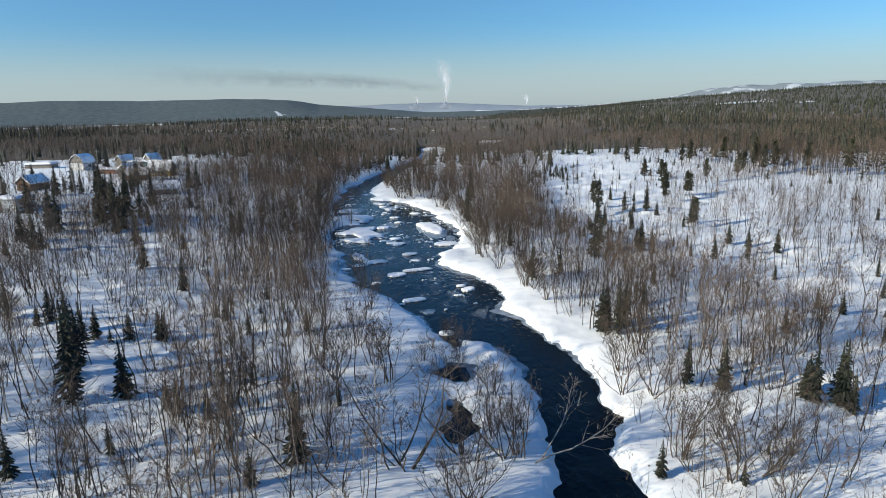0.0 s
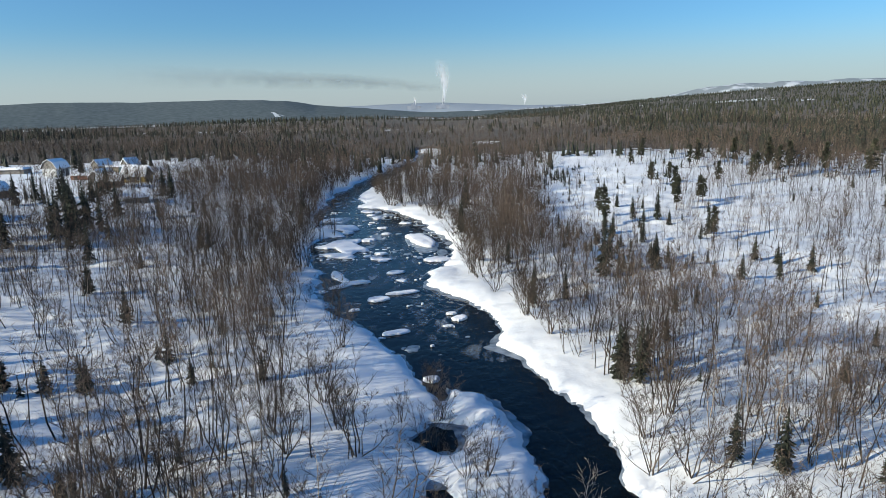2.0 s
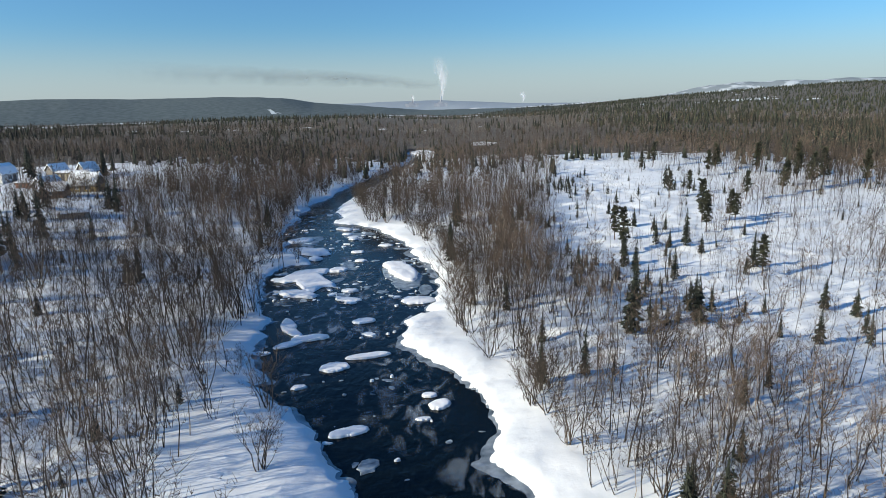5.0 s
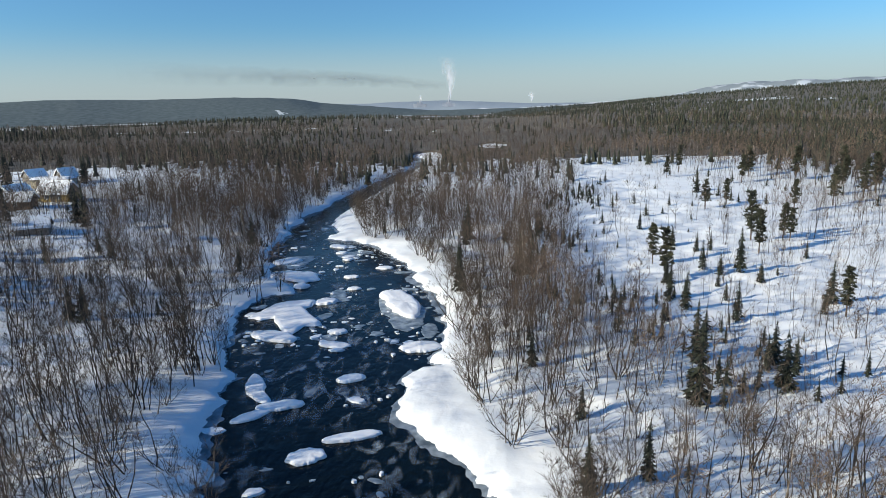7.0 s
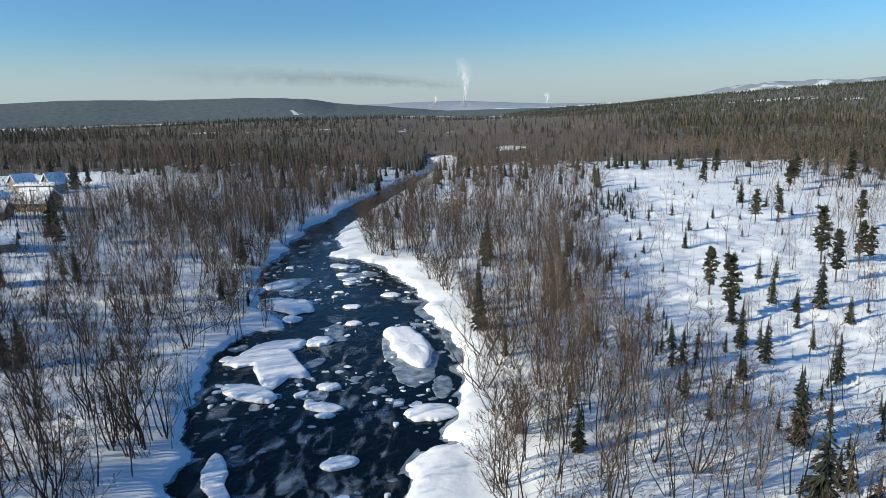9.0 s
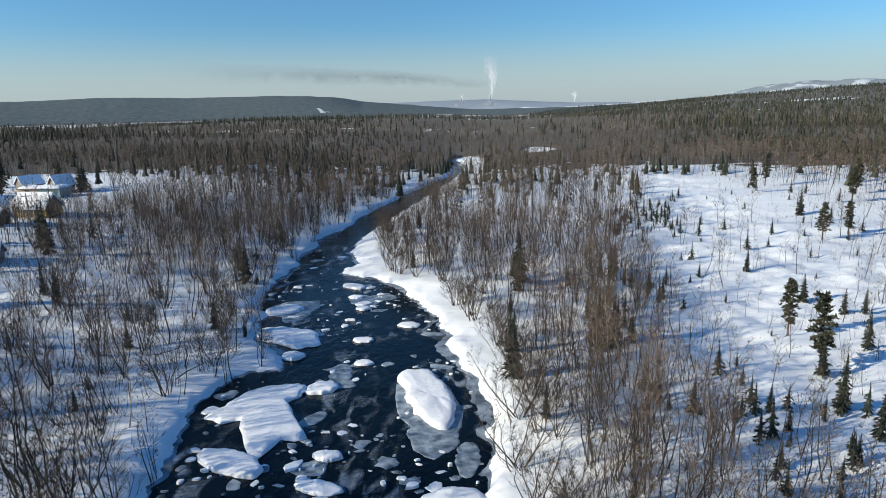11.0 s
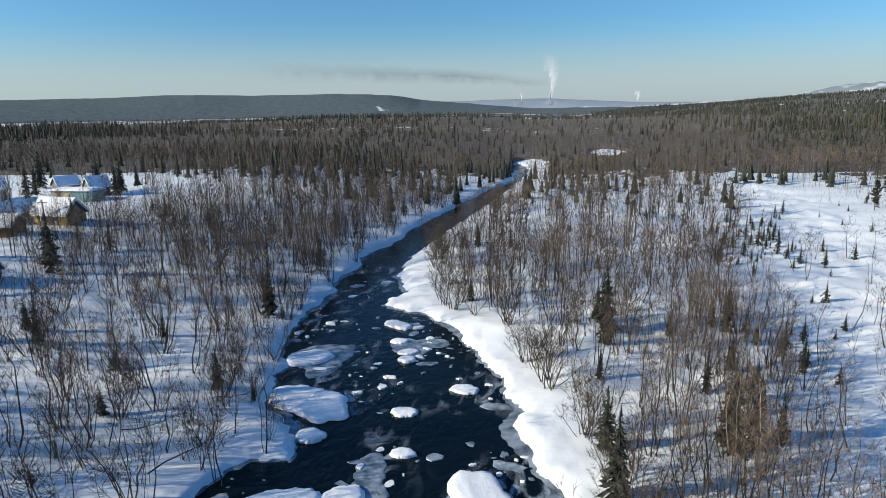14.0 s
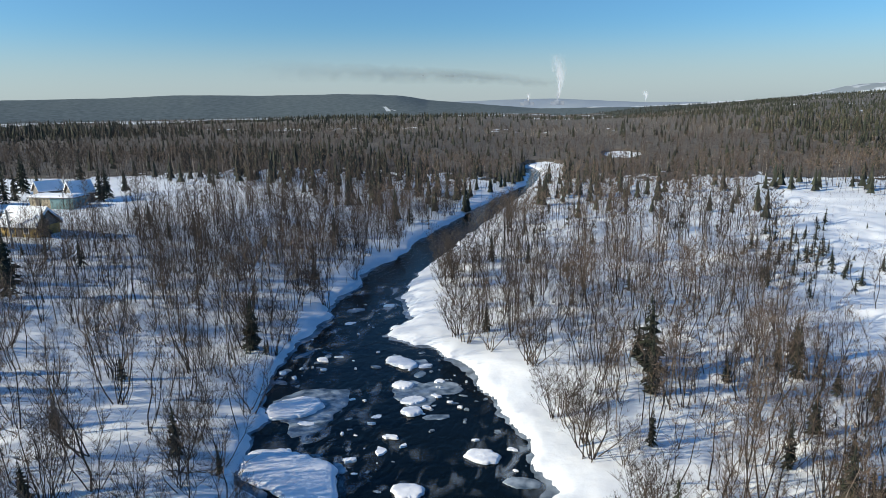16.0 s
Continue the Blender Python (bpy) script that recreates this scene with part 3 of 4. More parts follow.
def glade(x, y):
    """The open snow east of the river."""
    edge = np.interp(y, [20, 40, 44, 50, 64, 85, 105, 126, 143, 170, 190, 243, 262], [13, 15, 27, 34, 33, 25, 20, 18.5, 21.5, 25.5, 29, 38, 46]) + 2.5 * value_noise(y, y * 0, 0.05)
    far = np.interp(x, [20, 58, 70, 80, 90, 102, 140, 200], [252, 236, 214, 184, 156, 138, 112, 96])
    return smooth(-6, 4, x - edge) * (1 - smooth(-8, 8, y - far))


def east_wood(x, y):
    d = x - bank_x(y, BANK_B) + 20 * smooth(310, 318, y)
    hollow = np.exp(-((x - 23) / 6) ** 2 - ((y - 340) / 16) ** 2)
    return np.clip((d - 2.6 - 1.3 * smooth(62, 75, y) - 2.2 * smooth(104, 114, y) * (1 - smooth(140, 165, y)) - 1.5 * value_noise(y, y * 0, 0.1)) / 3, 0, 1) * (1 - glade(x, y)) * (1 - smooth(0.3, 0.6, hollow))


# ---- near woods ----
g = np.random.default_rng(21)
bx, by = places(g, -80, 60, 20, 178, 1.75, lambda x, y: (0.78 - 0.12 * (1 - smooth(75, 100, y)) * (x < 8)) * (0.85 + 0.6 * value_noise(x, y, 0.11) + 0.12 * smooth(13, 18, x) * (1 - smooth(68, 80, y))) * (1 - 0.3 * smooth(80, 100, y) * (1 - smooth(22, 40, -x)) * (x < bank_x(y, BANK_A))) * np.maximum(west_wood(x, y) * open_stand(x, y) * (x < 5), east_wood(x, y) * (x > -20) * (0.60 + 0.25 * smooth(41, 45, y) * (1 - smooth(64, 78, y)) - 0.06 * smooth(105, 125, y) - 0.22 * smooth(75, 88, y) * (1 - smooth(105, 125, y)))) + (0.015 + 0.2 * smooth(24, 30, y) * (1 - smooth(72, 90, y)) + 0.05 * smooth(40, 60, x)) * glade(x, y) * (y < 150))
bs = g.uniform(0.48, 0.98, len(bx)) * (1 + 0.18 * value_noise(bx, by, 0.05)) * (1 - 0.2 * (bx > bank_x(by, BANK_B) - 2) * (1 - 0.4 * smooth(95, 120, by))) * (1 - 0.35 * glade(bx, by)) * (1 - 0.22 * smooth(-42, -60, bx))
gap = np.minimum(np.abs(bx - bank_x(by, BANK_A)), np.abs(bx - bank_x(by, BANK_B)))
order = np.argsort(np.where((by > 34) & (by < 135), gap, 1e3))
one, rest = order[:300], order[300:]
kits = [tree_kit(BIRCH[k], "birch_tree", [PALE_BARK if k in (0, 5) else BARK, TWIG], ["trunk", "crown"],
                 "slender pale-barked bare birch standing in deep snow" if k in (0, 5) else ("bare birch with several dark stems standing in snow" if k in (1, 2, 4, 6, 8, 9) else "slender bare birch with brown twigs standing in deep snow"),
                 "tree", "birches along the river") for k in range(10)]
plant(kits, bx[one], by[one], bs[one], g)
hx, hy = places(g, -62, 38, 22, 178, 2.8, lambda x, y: (0.55 + 0.1 * smooth(95, 115, y) * (x < -10) + 0.4 * value_noise(y, x, 0.1)) * np.maximum(west_wood(x + 1, y) * np.maximum(open_stand(x, y), y > 100) * (x < 5), east_wood(x, y) + 0.3 * glade(x, y) * (y < 100)))
tagged(scatter(THICKET, hx, hy, g.uniform(0.55, 1.25, len(hx)), g, [BARK, WILLOW], "alder_thicket"), "low bare many-stemmed thicket rising from the snow", "thicket", kind="stuff")
back = rest[(by[rest] > 145) | (bx[rest] < -50)]
rest = np.setdiff1d(rest, back)
tagged(scatter(BIRCH_MID, bx[back], by[back], bs[back], g, [BARK, TWIG], "birch_woodland"), "bare brown birches farther back in the wood", "woodland", kind="stuff")
pale = g.random(len(rest)) < 0.16
tagged(scatter(BIRCH, bx[rest][~pale], by[rest][~pale], bs[rest][~pale], g, [BARK, TWIG], "birch_woodland"), "dense stand of bare brown birches in snow", "woodland", kind="stuff")
tagged(scatter(BIRCH, bx[rest][pale], by[rest][pale], bs[rest][pale], g, [PALE_BARK, TWIG], "pale_birch_woodland"), "bare birches with pale bark among darker trees", "woodland", kind="stuff")

# ---- middle woods ----
g = np.random.default_rng(22)
mx, my = places(g, -330, 260, 95, 430, 2.25, lambda x, y: np.where(((x > -80) & (x < 40) & (y < 178)), 0, np.where(x < bank_x(y, BANK_A), west_wood(x, y), east_wood(x, y))) * (np.abs(x) < 0.80 * y + 10) * (0.98 - 0.45 * smooth(265, 300, y)))
ms = g.uniform(0.36, 0.78, len(mx)) * (1.32 - 0.32 * smooth(240, 320, my))
green = g.random(len(mx)) < np.clip(0.04 + 0.55 * smooth(75, 120, mx) + 0.22 * smooth(235, 330, my) * smooth(-20, -70, mx) + 0.3 * value_noise(mx, my, 0.018), 0.03, 0.75)
near_part = my < 200
white = g.random(len(mx)) < 0.16
for bark, who in ((BARK, ~white), (PALE_BARK, white)):
    sel = ~green & near_part & who
    tagged(scatter(BIRCH_MID, mx[sel], my[sel], ms[sel], g, [bark, TWIG], "distant_birch_woodland"), "bare grey-brown birch forest beyond the clearing", "woodland", kind="stuff")
    sel = ~green & ~near_part & who
    tagged(scatter(BIRCH_FAR, mx[sel], my[sel], ms[sel], g, [bark, TWIG], "distant_birch_woodland"), "bare birches closing the far end of the valley", "woodland", kind="stuff")
sel = green & ~near_part
tagged(scatter(SPRUCE_FAR, mx[sel], my[sel], ms[sel] * 0.78, g, [CONE_BARK, NEEDLE], "spruce_woodland"), "spruces closing the far end of the valley", "woodland", kind="stuff")
green = green & near_part
tagged(scatter(SPRUCE_MID, mx[green], my[green], ms[green] * 0.75, g, [CONE_BARK, NEEDLE], "spruce_woodland"), "dark green spruces standing among birches", "woodland", kind="stuff")

# ---- far forest ----
g = np.random.default_rng(23)
count = 21000
fr = 400 * (2500 / 400) ** g.random(count) ** 1.1
fa = g.uniform(-0.88, 0.82, count)
fr = np.where(fa > 0.1, 400 * (fr / 400) ** 0.9, fr)
fx, fy = fr * np.sin(fa), 40 + fr * np.cos(fa)
fg = g.random(count) < np.clip(0.2 + 0.14 * smooth(0.12, 0.45, np.abs(fa)) + 0.4 * smooth(0.14, 0.4, fa) + 0.6 * smooth(600, 950, fr) - 0.5 * np.exp(-(fa / 0.22) ** 2) * (fr < 750) + 0.6 * value_noise(fx, fy, 0.007), 0.06, 0.95)
fs = g.uniform(0.5, 0.95, count) * (1 + 0.5 * smooth(1200, 2500, fr))
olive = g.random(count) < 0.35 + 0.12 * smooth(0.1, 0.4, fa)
tagged(scatter(SPRUCE_FAR, fx[fg & ~olive], fy[fg & ~olive], fs[fg & ~olive], g, [CONE_BARK, NEEDLE], "far_spruce_forest"), "far dark spruce forest reaching to the hills", "forest", kind="stuff")
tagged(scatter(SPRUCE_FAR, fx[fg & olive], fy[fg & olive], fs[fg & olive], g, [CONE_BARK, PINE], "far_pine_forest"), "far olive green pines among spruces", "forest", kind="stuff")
tagged(scatter(BIRCH_FAR, fx[~fg], fy[~fg], fs[~fg], g, [PALE_BARK, TWIG], "far_birch_forest"), "far bare birch forest in a brown haze of twigs", "forest", kind="stuff")

rr = 200 * 1.0155 ** np.arange(174)
aa = np.radians(np.arange(-52, 49.01, 0.38))
AA, RR = np.meshgrid(aa, rr)
AA = AA + g.uniform(-0.0015, 0.0015, AA.shape)
CX, CY = RR * np.sin(AA), 40 + RR * np.cos(AA)
wooded = np.where(CX < bank_x(CY, BANK_A), west_wood(CX, CY), east_wood(CX, CY))
CZ = rise(CX, CY) + 1.3 - 2.2 * (1 - smooth(180, 250, RR)) + g.uniform(0.0, 1.0, CX.shape) * (0.5 + 0.6 * smooth(235, 420, RR)) - 6 * (1 - smooth(0.5, 1.0, wooded))
tagged(new("forest_canopy", grid_mesh("forest_canopy", CX, CY, CZ, [FAR_MIX])), "uneven top of the far forest, brown and dark green", "forest", kind="stuff")


# ---- hills at the horizon ----
HILLS = {}


def hill(name, a0, a1, r0, r1, height, mat, label, rough=3.0, columns=260):
    """A long hill; height(a) gives its crest over the plain at that bearing."""
    A, R = np.meshgrid(np.linspace(a0, a1, columns), np.linspace(r0, r1, 20))
    k = np.sin(np.clip((R - r0) / (r1 - r0), 0, 1) * math.pi) ** 0.8
    Z = k * (height(A) + 45) + rough * k * value_noise(R * np.sin(A), R * np.cos(A), 0.006) + 0.5 * rough * k * value_noise(R * np.sin(A), R * np.cos(A), 0.021) - 45
    HILLS[name] = (A, R, Z)
    return tagged(new(name, grid_mesh(name, R * np.sin(A), 40 + R * np.cos(A), Z, [mat])), label, "hill", kind="structure")


hill("backdrop_wooded_hill", -1.0, 0.02, 2500, 4300, lambda a: np.interp(a, [-1.0, -0.76, -0.63, -0.57, -0.52, -0.48, -0.44, -0.38, -0.32, -0.27, -0.24, -0.22, -0.195, -0.145, -0.08, 0.02], [50, 54, 61, 68, 71, 67, 65, 68, 70, 66, 58, 49, 33, 20, 2, -30]), HAZE_WOODS, "long low wooded hill, blue-grey haze mixed into its colour")
hill("backdrop_wooded_slope", 0.06, 1.0, 1560, 3300, lambda a: np.interp(a, [0.06, 0.13, 0.18, 0.23, 0.29, 0.34, 0.40, 0.47, 0.53, 0.6, 1.0], [-25, -5, 0, 6, 15, 26, 32, 37, 43, 56, 64]), SLOPE, "long wooded slope with haze mixed into its colour", rough=4.0)
hill("backdrop_valley", -0.16, 0.62, 2300, 4250, lambda a: np.interp(a, [-0.16, 0.0, 0.12, 0.25, 0.62], [-18, -14, -12, 4, 40]), HAZE_WOODS, "wooded valley floor far away, haze mixed into its colour", rough=2.5)
hill("backdrop_blue_ridge", -0.22, 0.34, 4300, 4700, lambda a: np.interp(a, [-0.22, -0.14, -0.077, 0.0, 0.06, 0.115, 0.2, 0.34], [20, 27, 35, 36, 21, 8, 2, 0]), HAZE_RIDGE, "faint ridge on the horizon, painted the blue of haze", rough=2.0)
hill("backdrop_mountain", 0.30, 0.95, 3900, 4700, lambda a: np.interp(a, [0.30, 0.36, 0.42, 0.50, 0.62, 0.95], [20, 70, 98, 106, 106, 100]), HAZY_MOUNTAIN, "bare snowy mountain above the wooded slope, its colours muted for haze", rough=7.0)
hill("backdrop_snowfield", 0.02, 0.20, 4100, 4280, lambda a: np.interp(a, [0.02, 0.05, 0.08, 0.12], [-34, -18, -18, -60]), SNOW, "pale snowfield before the far ridge", rough=3.0)

# trees over the front of the eastern slope
A, R, Z = (v[:12].ravel() for v in HILLS["backdrop_wooded_slope"])
pick = g.integers(0, len(A), 5200)
pa, pr = A[pick] + g.uniform(-0.002, 0.002, len(pick)), R[pick] + g.uniform(-30, 30, len(pick))
sx, sy = pr * np.sin(pa), 40 + pr * np.cos(pa)
tagged(scatter(SPRUCE_FAR, sx, sy, g.uniform(0.6, 1.1, len(sx)), g, [CONE_BARK, NEEDLE], "slope_forest", sink=np.minimum(0, land(sx, sy, False) - Z[pick])), "dark conifers covering the far slope", "forest", kind="stuff")

# ---- ski runs on the far hill ----
for x0, x1, x2, x3, top_z, foot_z in ((-658, -645, -638, -618, 9.0, -8.0), (-640, -634, -606, -600, 1.0, -6.0)):
    k = np.linspace(0, 1, 12)[:, None]
    side = np.linspace(0, 1, 4)[None, :]
    wob = 1.5 * np.sin(5 * k) + 0 * side
    X = (x0 + (x2 - x0) * k) * (1 - side) + (x1 + (x3 - x1) * k) * side + wob
    Z = top_z + (foot_z - top_z) * k + 0.8 * np.sin(9 * side + 4 * k)
    tagged(new("backdrop_ski_run", grid_mesh("backdrop_ski_run", X, 2492 - 8 * k + 0 * side, Z, [HAZY_SNOW])), "pale ski run cut through the woods of the hill", "ski run", kind="structure")

# ---- smoke over the far works ----
def smoke(name, x0, x1, z0, z1, y, mat, label):
    me = grid_mesh(name, *np.meshgrid(np.linspace(x0, x1, 24), [0.0, 0.5, 1.0]), np.zeros((3, 24)), [mat])
    X, K = np.meshgrid(np.linspace(x0, x1, 24), [0.0, 0.5, 1.0])
    co = np.stack([X, y + 6 * np.sin(X / 90), z0 + (z1 - z0) * K], -1)
    me.vertices.foreach_set("co", co.astype(np.float32).ravel())
    me.update()
    ob = new(name, me)
    ob.visible_shadow = False
    return tagged(ob, label, "smoke", kind="structure")


smoke("backdrop_smoke_column", -75, 145, 30, 310, 4250, WHITE_SMOKE, "white smoke rising from a far chimney")
smoke("backdrop_smoke_trail", -2150, -20, 70, 320, 4240, DARK_SMOKE, "thin dark band of drifting smoke")
smoke("backdrop_steam", 490, 590, 12, 80, 4260, WHITE_SMOKE, "small plume of white steam")
smoke("backdrop_low_steam", -205, -150, 22, 75, 4255, WHITE_SMOKE, "small puff of white steam over the works")


def chimney(x, y, h):
    top = new("chimney")
    s = Soup()
    s.tube([(0, 0, 0), (0, 0, h * 0.99), (0, 0, h)], [4.5, 3.2, 0], 10)
    o = new("stack", mesh_of("stack", *s.arrays(), [CONCRETE]))
    o.parent = top
    s = Soup()
    s.box(-45, 40, -10, 10, -4, 18)
    s.box(-20, 10, -12, 12, 0, 27)
    o = new("hall", mesh_of("hall", *s.arrays(), [CONCRETE]))
    o.parent = top
    top.location = (x, y, 0)
    tagged(top, "far grey factory hall with a tall smoking chimney", "factory")


chimney(-5, 4200, 62)
chimney(-190, 4220, 48)

# ---- willows by the water, saplings and spruces in the glade ----
g = np.random.default_rng(24)
wkits = []
for p in WILLOWS:
    top = tree_kit(p, "willow_bush", [WILLOW, WILLOW], ["stem", "crown"], "bare many-stemmed willow bush leaning over the snowy bank", "bush", "willows along the banks")
    wkits.append(top)
vx, vy = places(g, -40, 25, 26, 215, 2.3, lambda x, y: 0.42 * ((np.abs(x - bank_x(y, BANK_A) + 4.2 - 1.2 * (y > 90)) < 2.4) * (x < bank_x(y, BANK_A)) + (np.abs(x - bank_x(y, BANK_B) - 4.8) < 2.2) * (y > 30)))
plant(wkits, vx, vy, g.uniform(0.6, 1.2, len(vx)) * (1 + 0.15 * smooth(120, 150, vy) * (vx > bank_x(vy, BANK_A))), g)
plant(wkits, np.array([-1.5, 5.2, 3.2, 14.5, 16.5, -5, -3.4, -6.6, -7.5, -1.0, 13.6, 15.5, 18, 20.5, 14.4, 16.6, -17.4, -17.9, -17.0]),
      np.array([34.5, 36.0, 44.5, 35.5, 33.0, 50, 46.5, 53.5, 46.5, 51, 44.5, 43.6, 37.5, 35, 48, 50.5, 119.4, 119.9, 120.0]),
      np.array([1.7, 1.1, 0.7, 1.1, 1.0, 1.05, 1.3, 1.0, 1.15, 0.6, 0.95, 1.1, 0.8, 0.7, 1.0, 1.1, 0.42, 0.38, 0.4]), g)

qx, qy = places(g, -48, -22, 106, 168, 4.2, lambda x, y: 0.28 * west_wood(x + 1, y))
plant(wkits, qx, qy, g.uniform(0.75, 1.3, len(qx)), g)
tx, ty = places(g, 6, 125, 24, 262, 1.1, lambda x, y: 0.95 * glade(x, y) * (0.6 + 0.75 * value_noise(x, y, 0.07)) * (1 - 0.85 * smooth(120, 150, y) * (1 - smooth(55, 72, x))))
ux, uy = places(g, -70, 95, 22, 178, 1.6, lambda x, y: (0.8 + 0.5 * value_noise(y, x, 0.13)) * np.maximum(west_wood(x + 0.6, y) * open_stand(x, y) * (x < 5) * (1 - 0.4 * smooth(90, 110, y)) * (1 - 0.25 * (1 - smooth(75, 95, y))), 0.85 * east_wood(x, y) + (0.05 + 0.28 * smooth(24, 30, y) * (1 - smooth(85, 118, y)) + 0.16 * smooth(38, 60, x)) * glade(x, y)))
tagged(scatter(THIN, ux, uy, g.uniform(0.45, 1.15, len(ux)), g, [BARK, TWIG], "undergrowth"), "thin bare young birches crowded between larger trees", "undergrowth", kind="stuff")
nx, ny = places(g, -88, -20, 150, 240, 1.6, lambda x, y: 0.55 * west_wood(x, y) * (1 - village(x, y)))
tagged(scatter(THIN, nx, ny, g.uniform(0.5, 1.0, len(nx)), g, [BARK, TWIG], "undergrowth"), "thin bare young birches between the village and the river", "undergrowth", kind="stuff")
tagged(scatter(SAPLING, tx, ty, (0.2 + 0.95 * g.random(len(tx)) ** 1.8), g, [BARK, TWIG], "birch_saplings"), "thin bare saplings poking out of open snow", "saplings", kind="stuff")

# alders and willows crowding the eastern bank, and young birches spread over the glade
ag = np.random.default_rng(87)
ax, ay = places(ag, 4, 16, 84, 121, 1.7, lambda x, y: 0.50 * np.clip((x - bank_x(y, BANK_B) - 4.6) / 1.5, 0, 1) * (1 - smooth(11.5, 15.5, x - 0.12 * (y - 98))) * smooth(84, 92, y) * (1 - 0.7 * smooth(112, 121, y)))
tagged(scatter(BIRCH, ax, ay, ag.uniform(0.45, 0.78, len(ax)), ag, [BARK, TWIG], "bank_woodland"), "dense belt of bare alders and birches along the bank", "woodland", kind="stuff")
plant(wkits, np.array([4.9, 4.7, 5.4, 6.6, 0.9, -2.6, 5.6, 7.2]), np.array([106.7, 101.1, 97.4, 94.0, 128.5, 139.6, 110.5, 104.2]), np.array([1.25, 1.2, 1.0, 0.9, 1.1, 1.2, 0.9, 1.0]), ag)
ax, ay = places(ag, 16, 74, 66, 150, 2.1, lambda x, y: 0.36 * smooth(84, 98, y) * glade(x, y) * np.clip(0.55 + 1.3 * value_noise(x, y, 0.08), 0, 1) * (1 - 0.8 * smooth(112, 135, y) * (1 - smooth(36, 50, x))))
tagged(scatter(THIN, ax, ay, ag.uniform(0.3, 0.7, len(ax)), ag, [BARK, TWIG], "young_birches"), "thin bare young birches scattered over the open snow", "saplings", kind="stuff")

dx, dy = places(g, 14, 110, 26, 245, 1.15, lambda x, y: glade(x, y) * np.clip(0.5 + 0.9 * value_noise(x, y, 0.09), 0, 1) * np.maximum(np.maximum(1 - smooth(95, 135, y), 0.24), 0.8 * smooth(38, 58, x)))
tagged(scatter(SAPLING, dx, dy, g.uniform(0.12, 0.5, len(dx)), g, [BARK, WILLOW], "dwarf_shrubs"), "low bare shrubs sticking up through the snow", "shrubs", kind="stuff")

skits = [tree_kit(p, "spruce_tree", [CONE_BARK, NEEDLE], ["trunk", "crown"], "dark green spruce standing alone in snow", "tree", "spruces in the snow") for p in SPRUCE]
pkits = [tree_kit(p, "pine_tree", [CONE_BARK, PINE], ["trunk", "crown"], "olive green pine with a ragged crown in snow", "tree", "pines in the snow") for p in PINES]
SPRUCES_GLADE = [(20.7, 84.9, 6.1), (27.2, 86.1, 4.4), (29.9, 89.8, 2.9), (37, 115.7, 5.3), (29.9, 100, 3.8), (26.5, 103.7, 4), (37.7, 112.1, 2.6), (32.9, 111.7, 2.2), (11, 74.7, 3.6), (34.1, 87.9, 2),
                 (27.9, 113.5, 2.9), (4.7, 118.7, 4.2), (10.1, 91.5, 3.1), (23.1, 91.9, 4.9), (28.7, 90.8, 3.7), (39.8, 81.9, 3), (43.9, 82.8, 3.4), (40.6, 103.9, 4.6), (40.2, 88.7, 3.2), (14.5, 75.8, 3.8), (12.4, 83.3, 2.7),
                 (27.0, 39.6, 3.1), (26.7, 40.8, 4.5), (25.2, 40.9, 4.2), (25.0, 41.8, 2.7), (18.2, 44.6, 3.9), (20.4, 43.5, 3.8), (30.0, 53.8, 2.3), (16.1, 55.3, 5.2), (37.1, 57.5, 2.2), (14.9, 56.5, 4.6), (15.4, 57.3, 3.9), (15.9, 58.3, 3.8), (17.2, 57.4, 4.6), (26.8, 40.4, 4.7), (26, 43, 2.9), (4.8, 113.3, 5.5), (26.4, 107.9, 4.2), (21.6, 107.5, 2), (21.7, 104.9, 1.5), (33.7, 118.2, 3.6), (12.5, 127.6, 3.5)]
SPRUCES_WOOD = [(6.7, 106.6, 2.5), (15.4, 124.2, 2.2), (55.7, 179, 4.9), (16.8, 139.4, 4), (5.8, 142.2, 3.5), (12.2, 119.4, 5.9), (13.5, 119.8, 4.9), (15.2, 120, 3.2), (6.4, 139.6, 6.2), (5.9, 135.6, 4.7),
                (-9.4, 174.4, 4.2), (-4.5, 173.4, 3.4), (17.9, 143.2, 3.8), (15.9, 140.8, 3.2), (15.1, 131.2, 3.1), (18.7, 137.2, 2.1), (-57.9, 147.5, 6.4), (-27.9, 189.7, 2.3), (-29.5, 161.7, 3.5), (-7.6, 34.8, 5.1),
                (-30.5, 53.8, 4.1), (-33.4, 56.4, 4.3), (-27.6, 47.0, 5.9), (-30.2, 55.2, 3.2), (-28.9, 50.2, 5.3), (-24.7, 55.6, 3.2), (-17.2, 57.1, 2.4), (-56.7, 88.6, 5.8), (-60.4, 91.8, 5.4), (-55.6, 88.7, 4.0), (-55.9, 105.8, 7.5), (-51.7, 103.9, 6.9), (-52.4, 111.5, 6.5), (-55.5, 109.1, 8.1), (-64.0, 104.6, 6.5), (-17.4, 41.7, 2.9), (-9.6, 32.4, 2.3), (-20.7, 61.2, 3.4), (-24.4, 55.7, 2.9), (-25, 42.5, 7.4), (-27.3, 55.4, 2.9), (-72.6, 112.4, 7), (-73.2, 130.6, 5.2), (-79.7, 135.8, 3.6), (-68.2, 130.8, 4.6),
                (-63.7, 132.4, 5.3), (-54.7, 143.9, 7.5)]
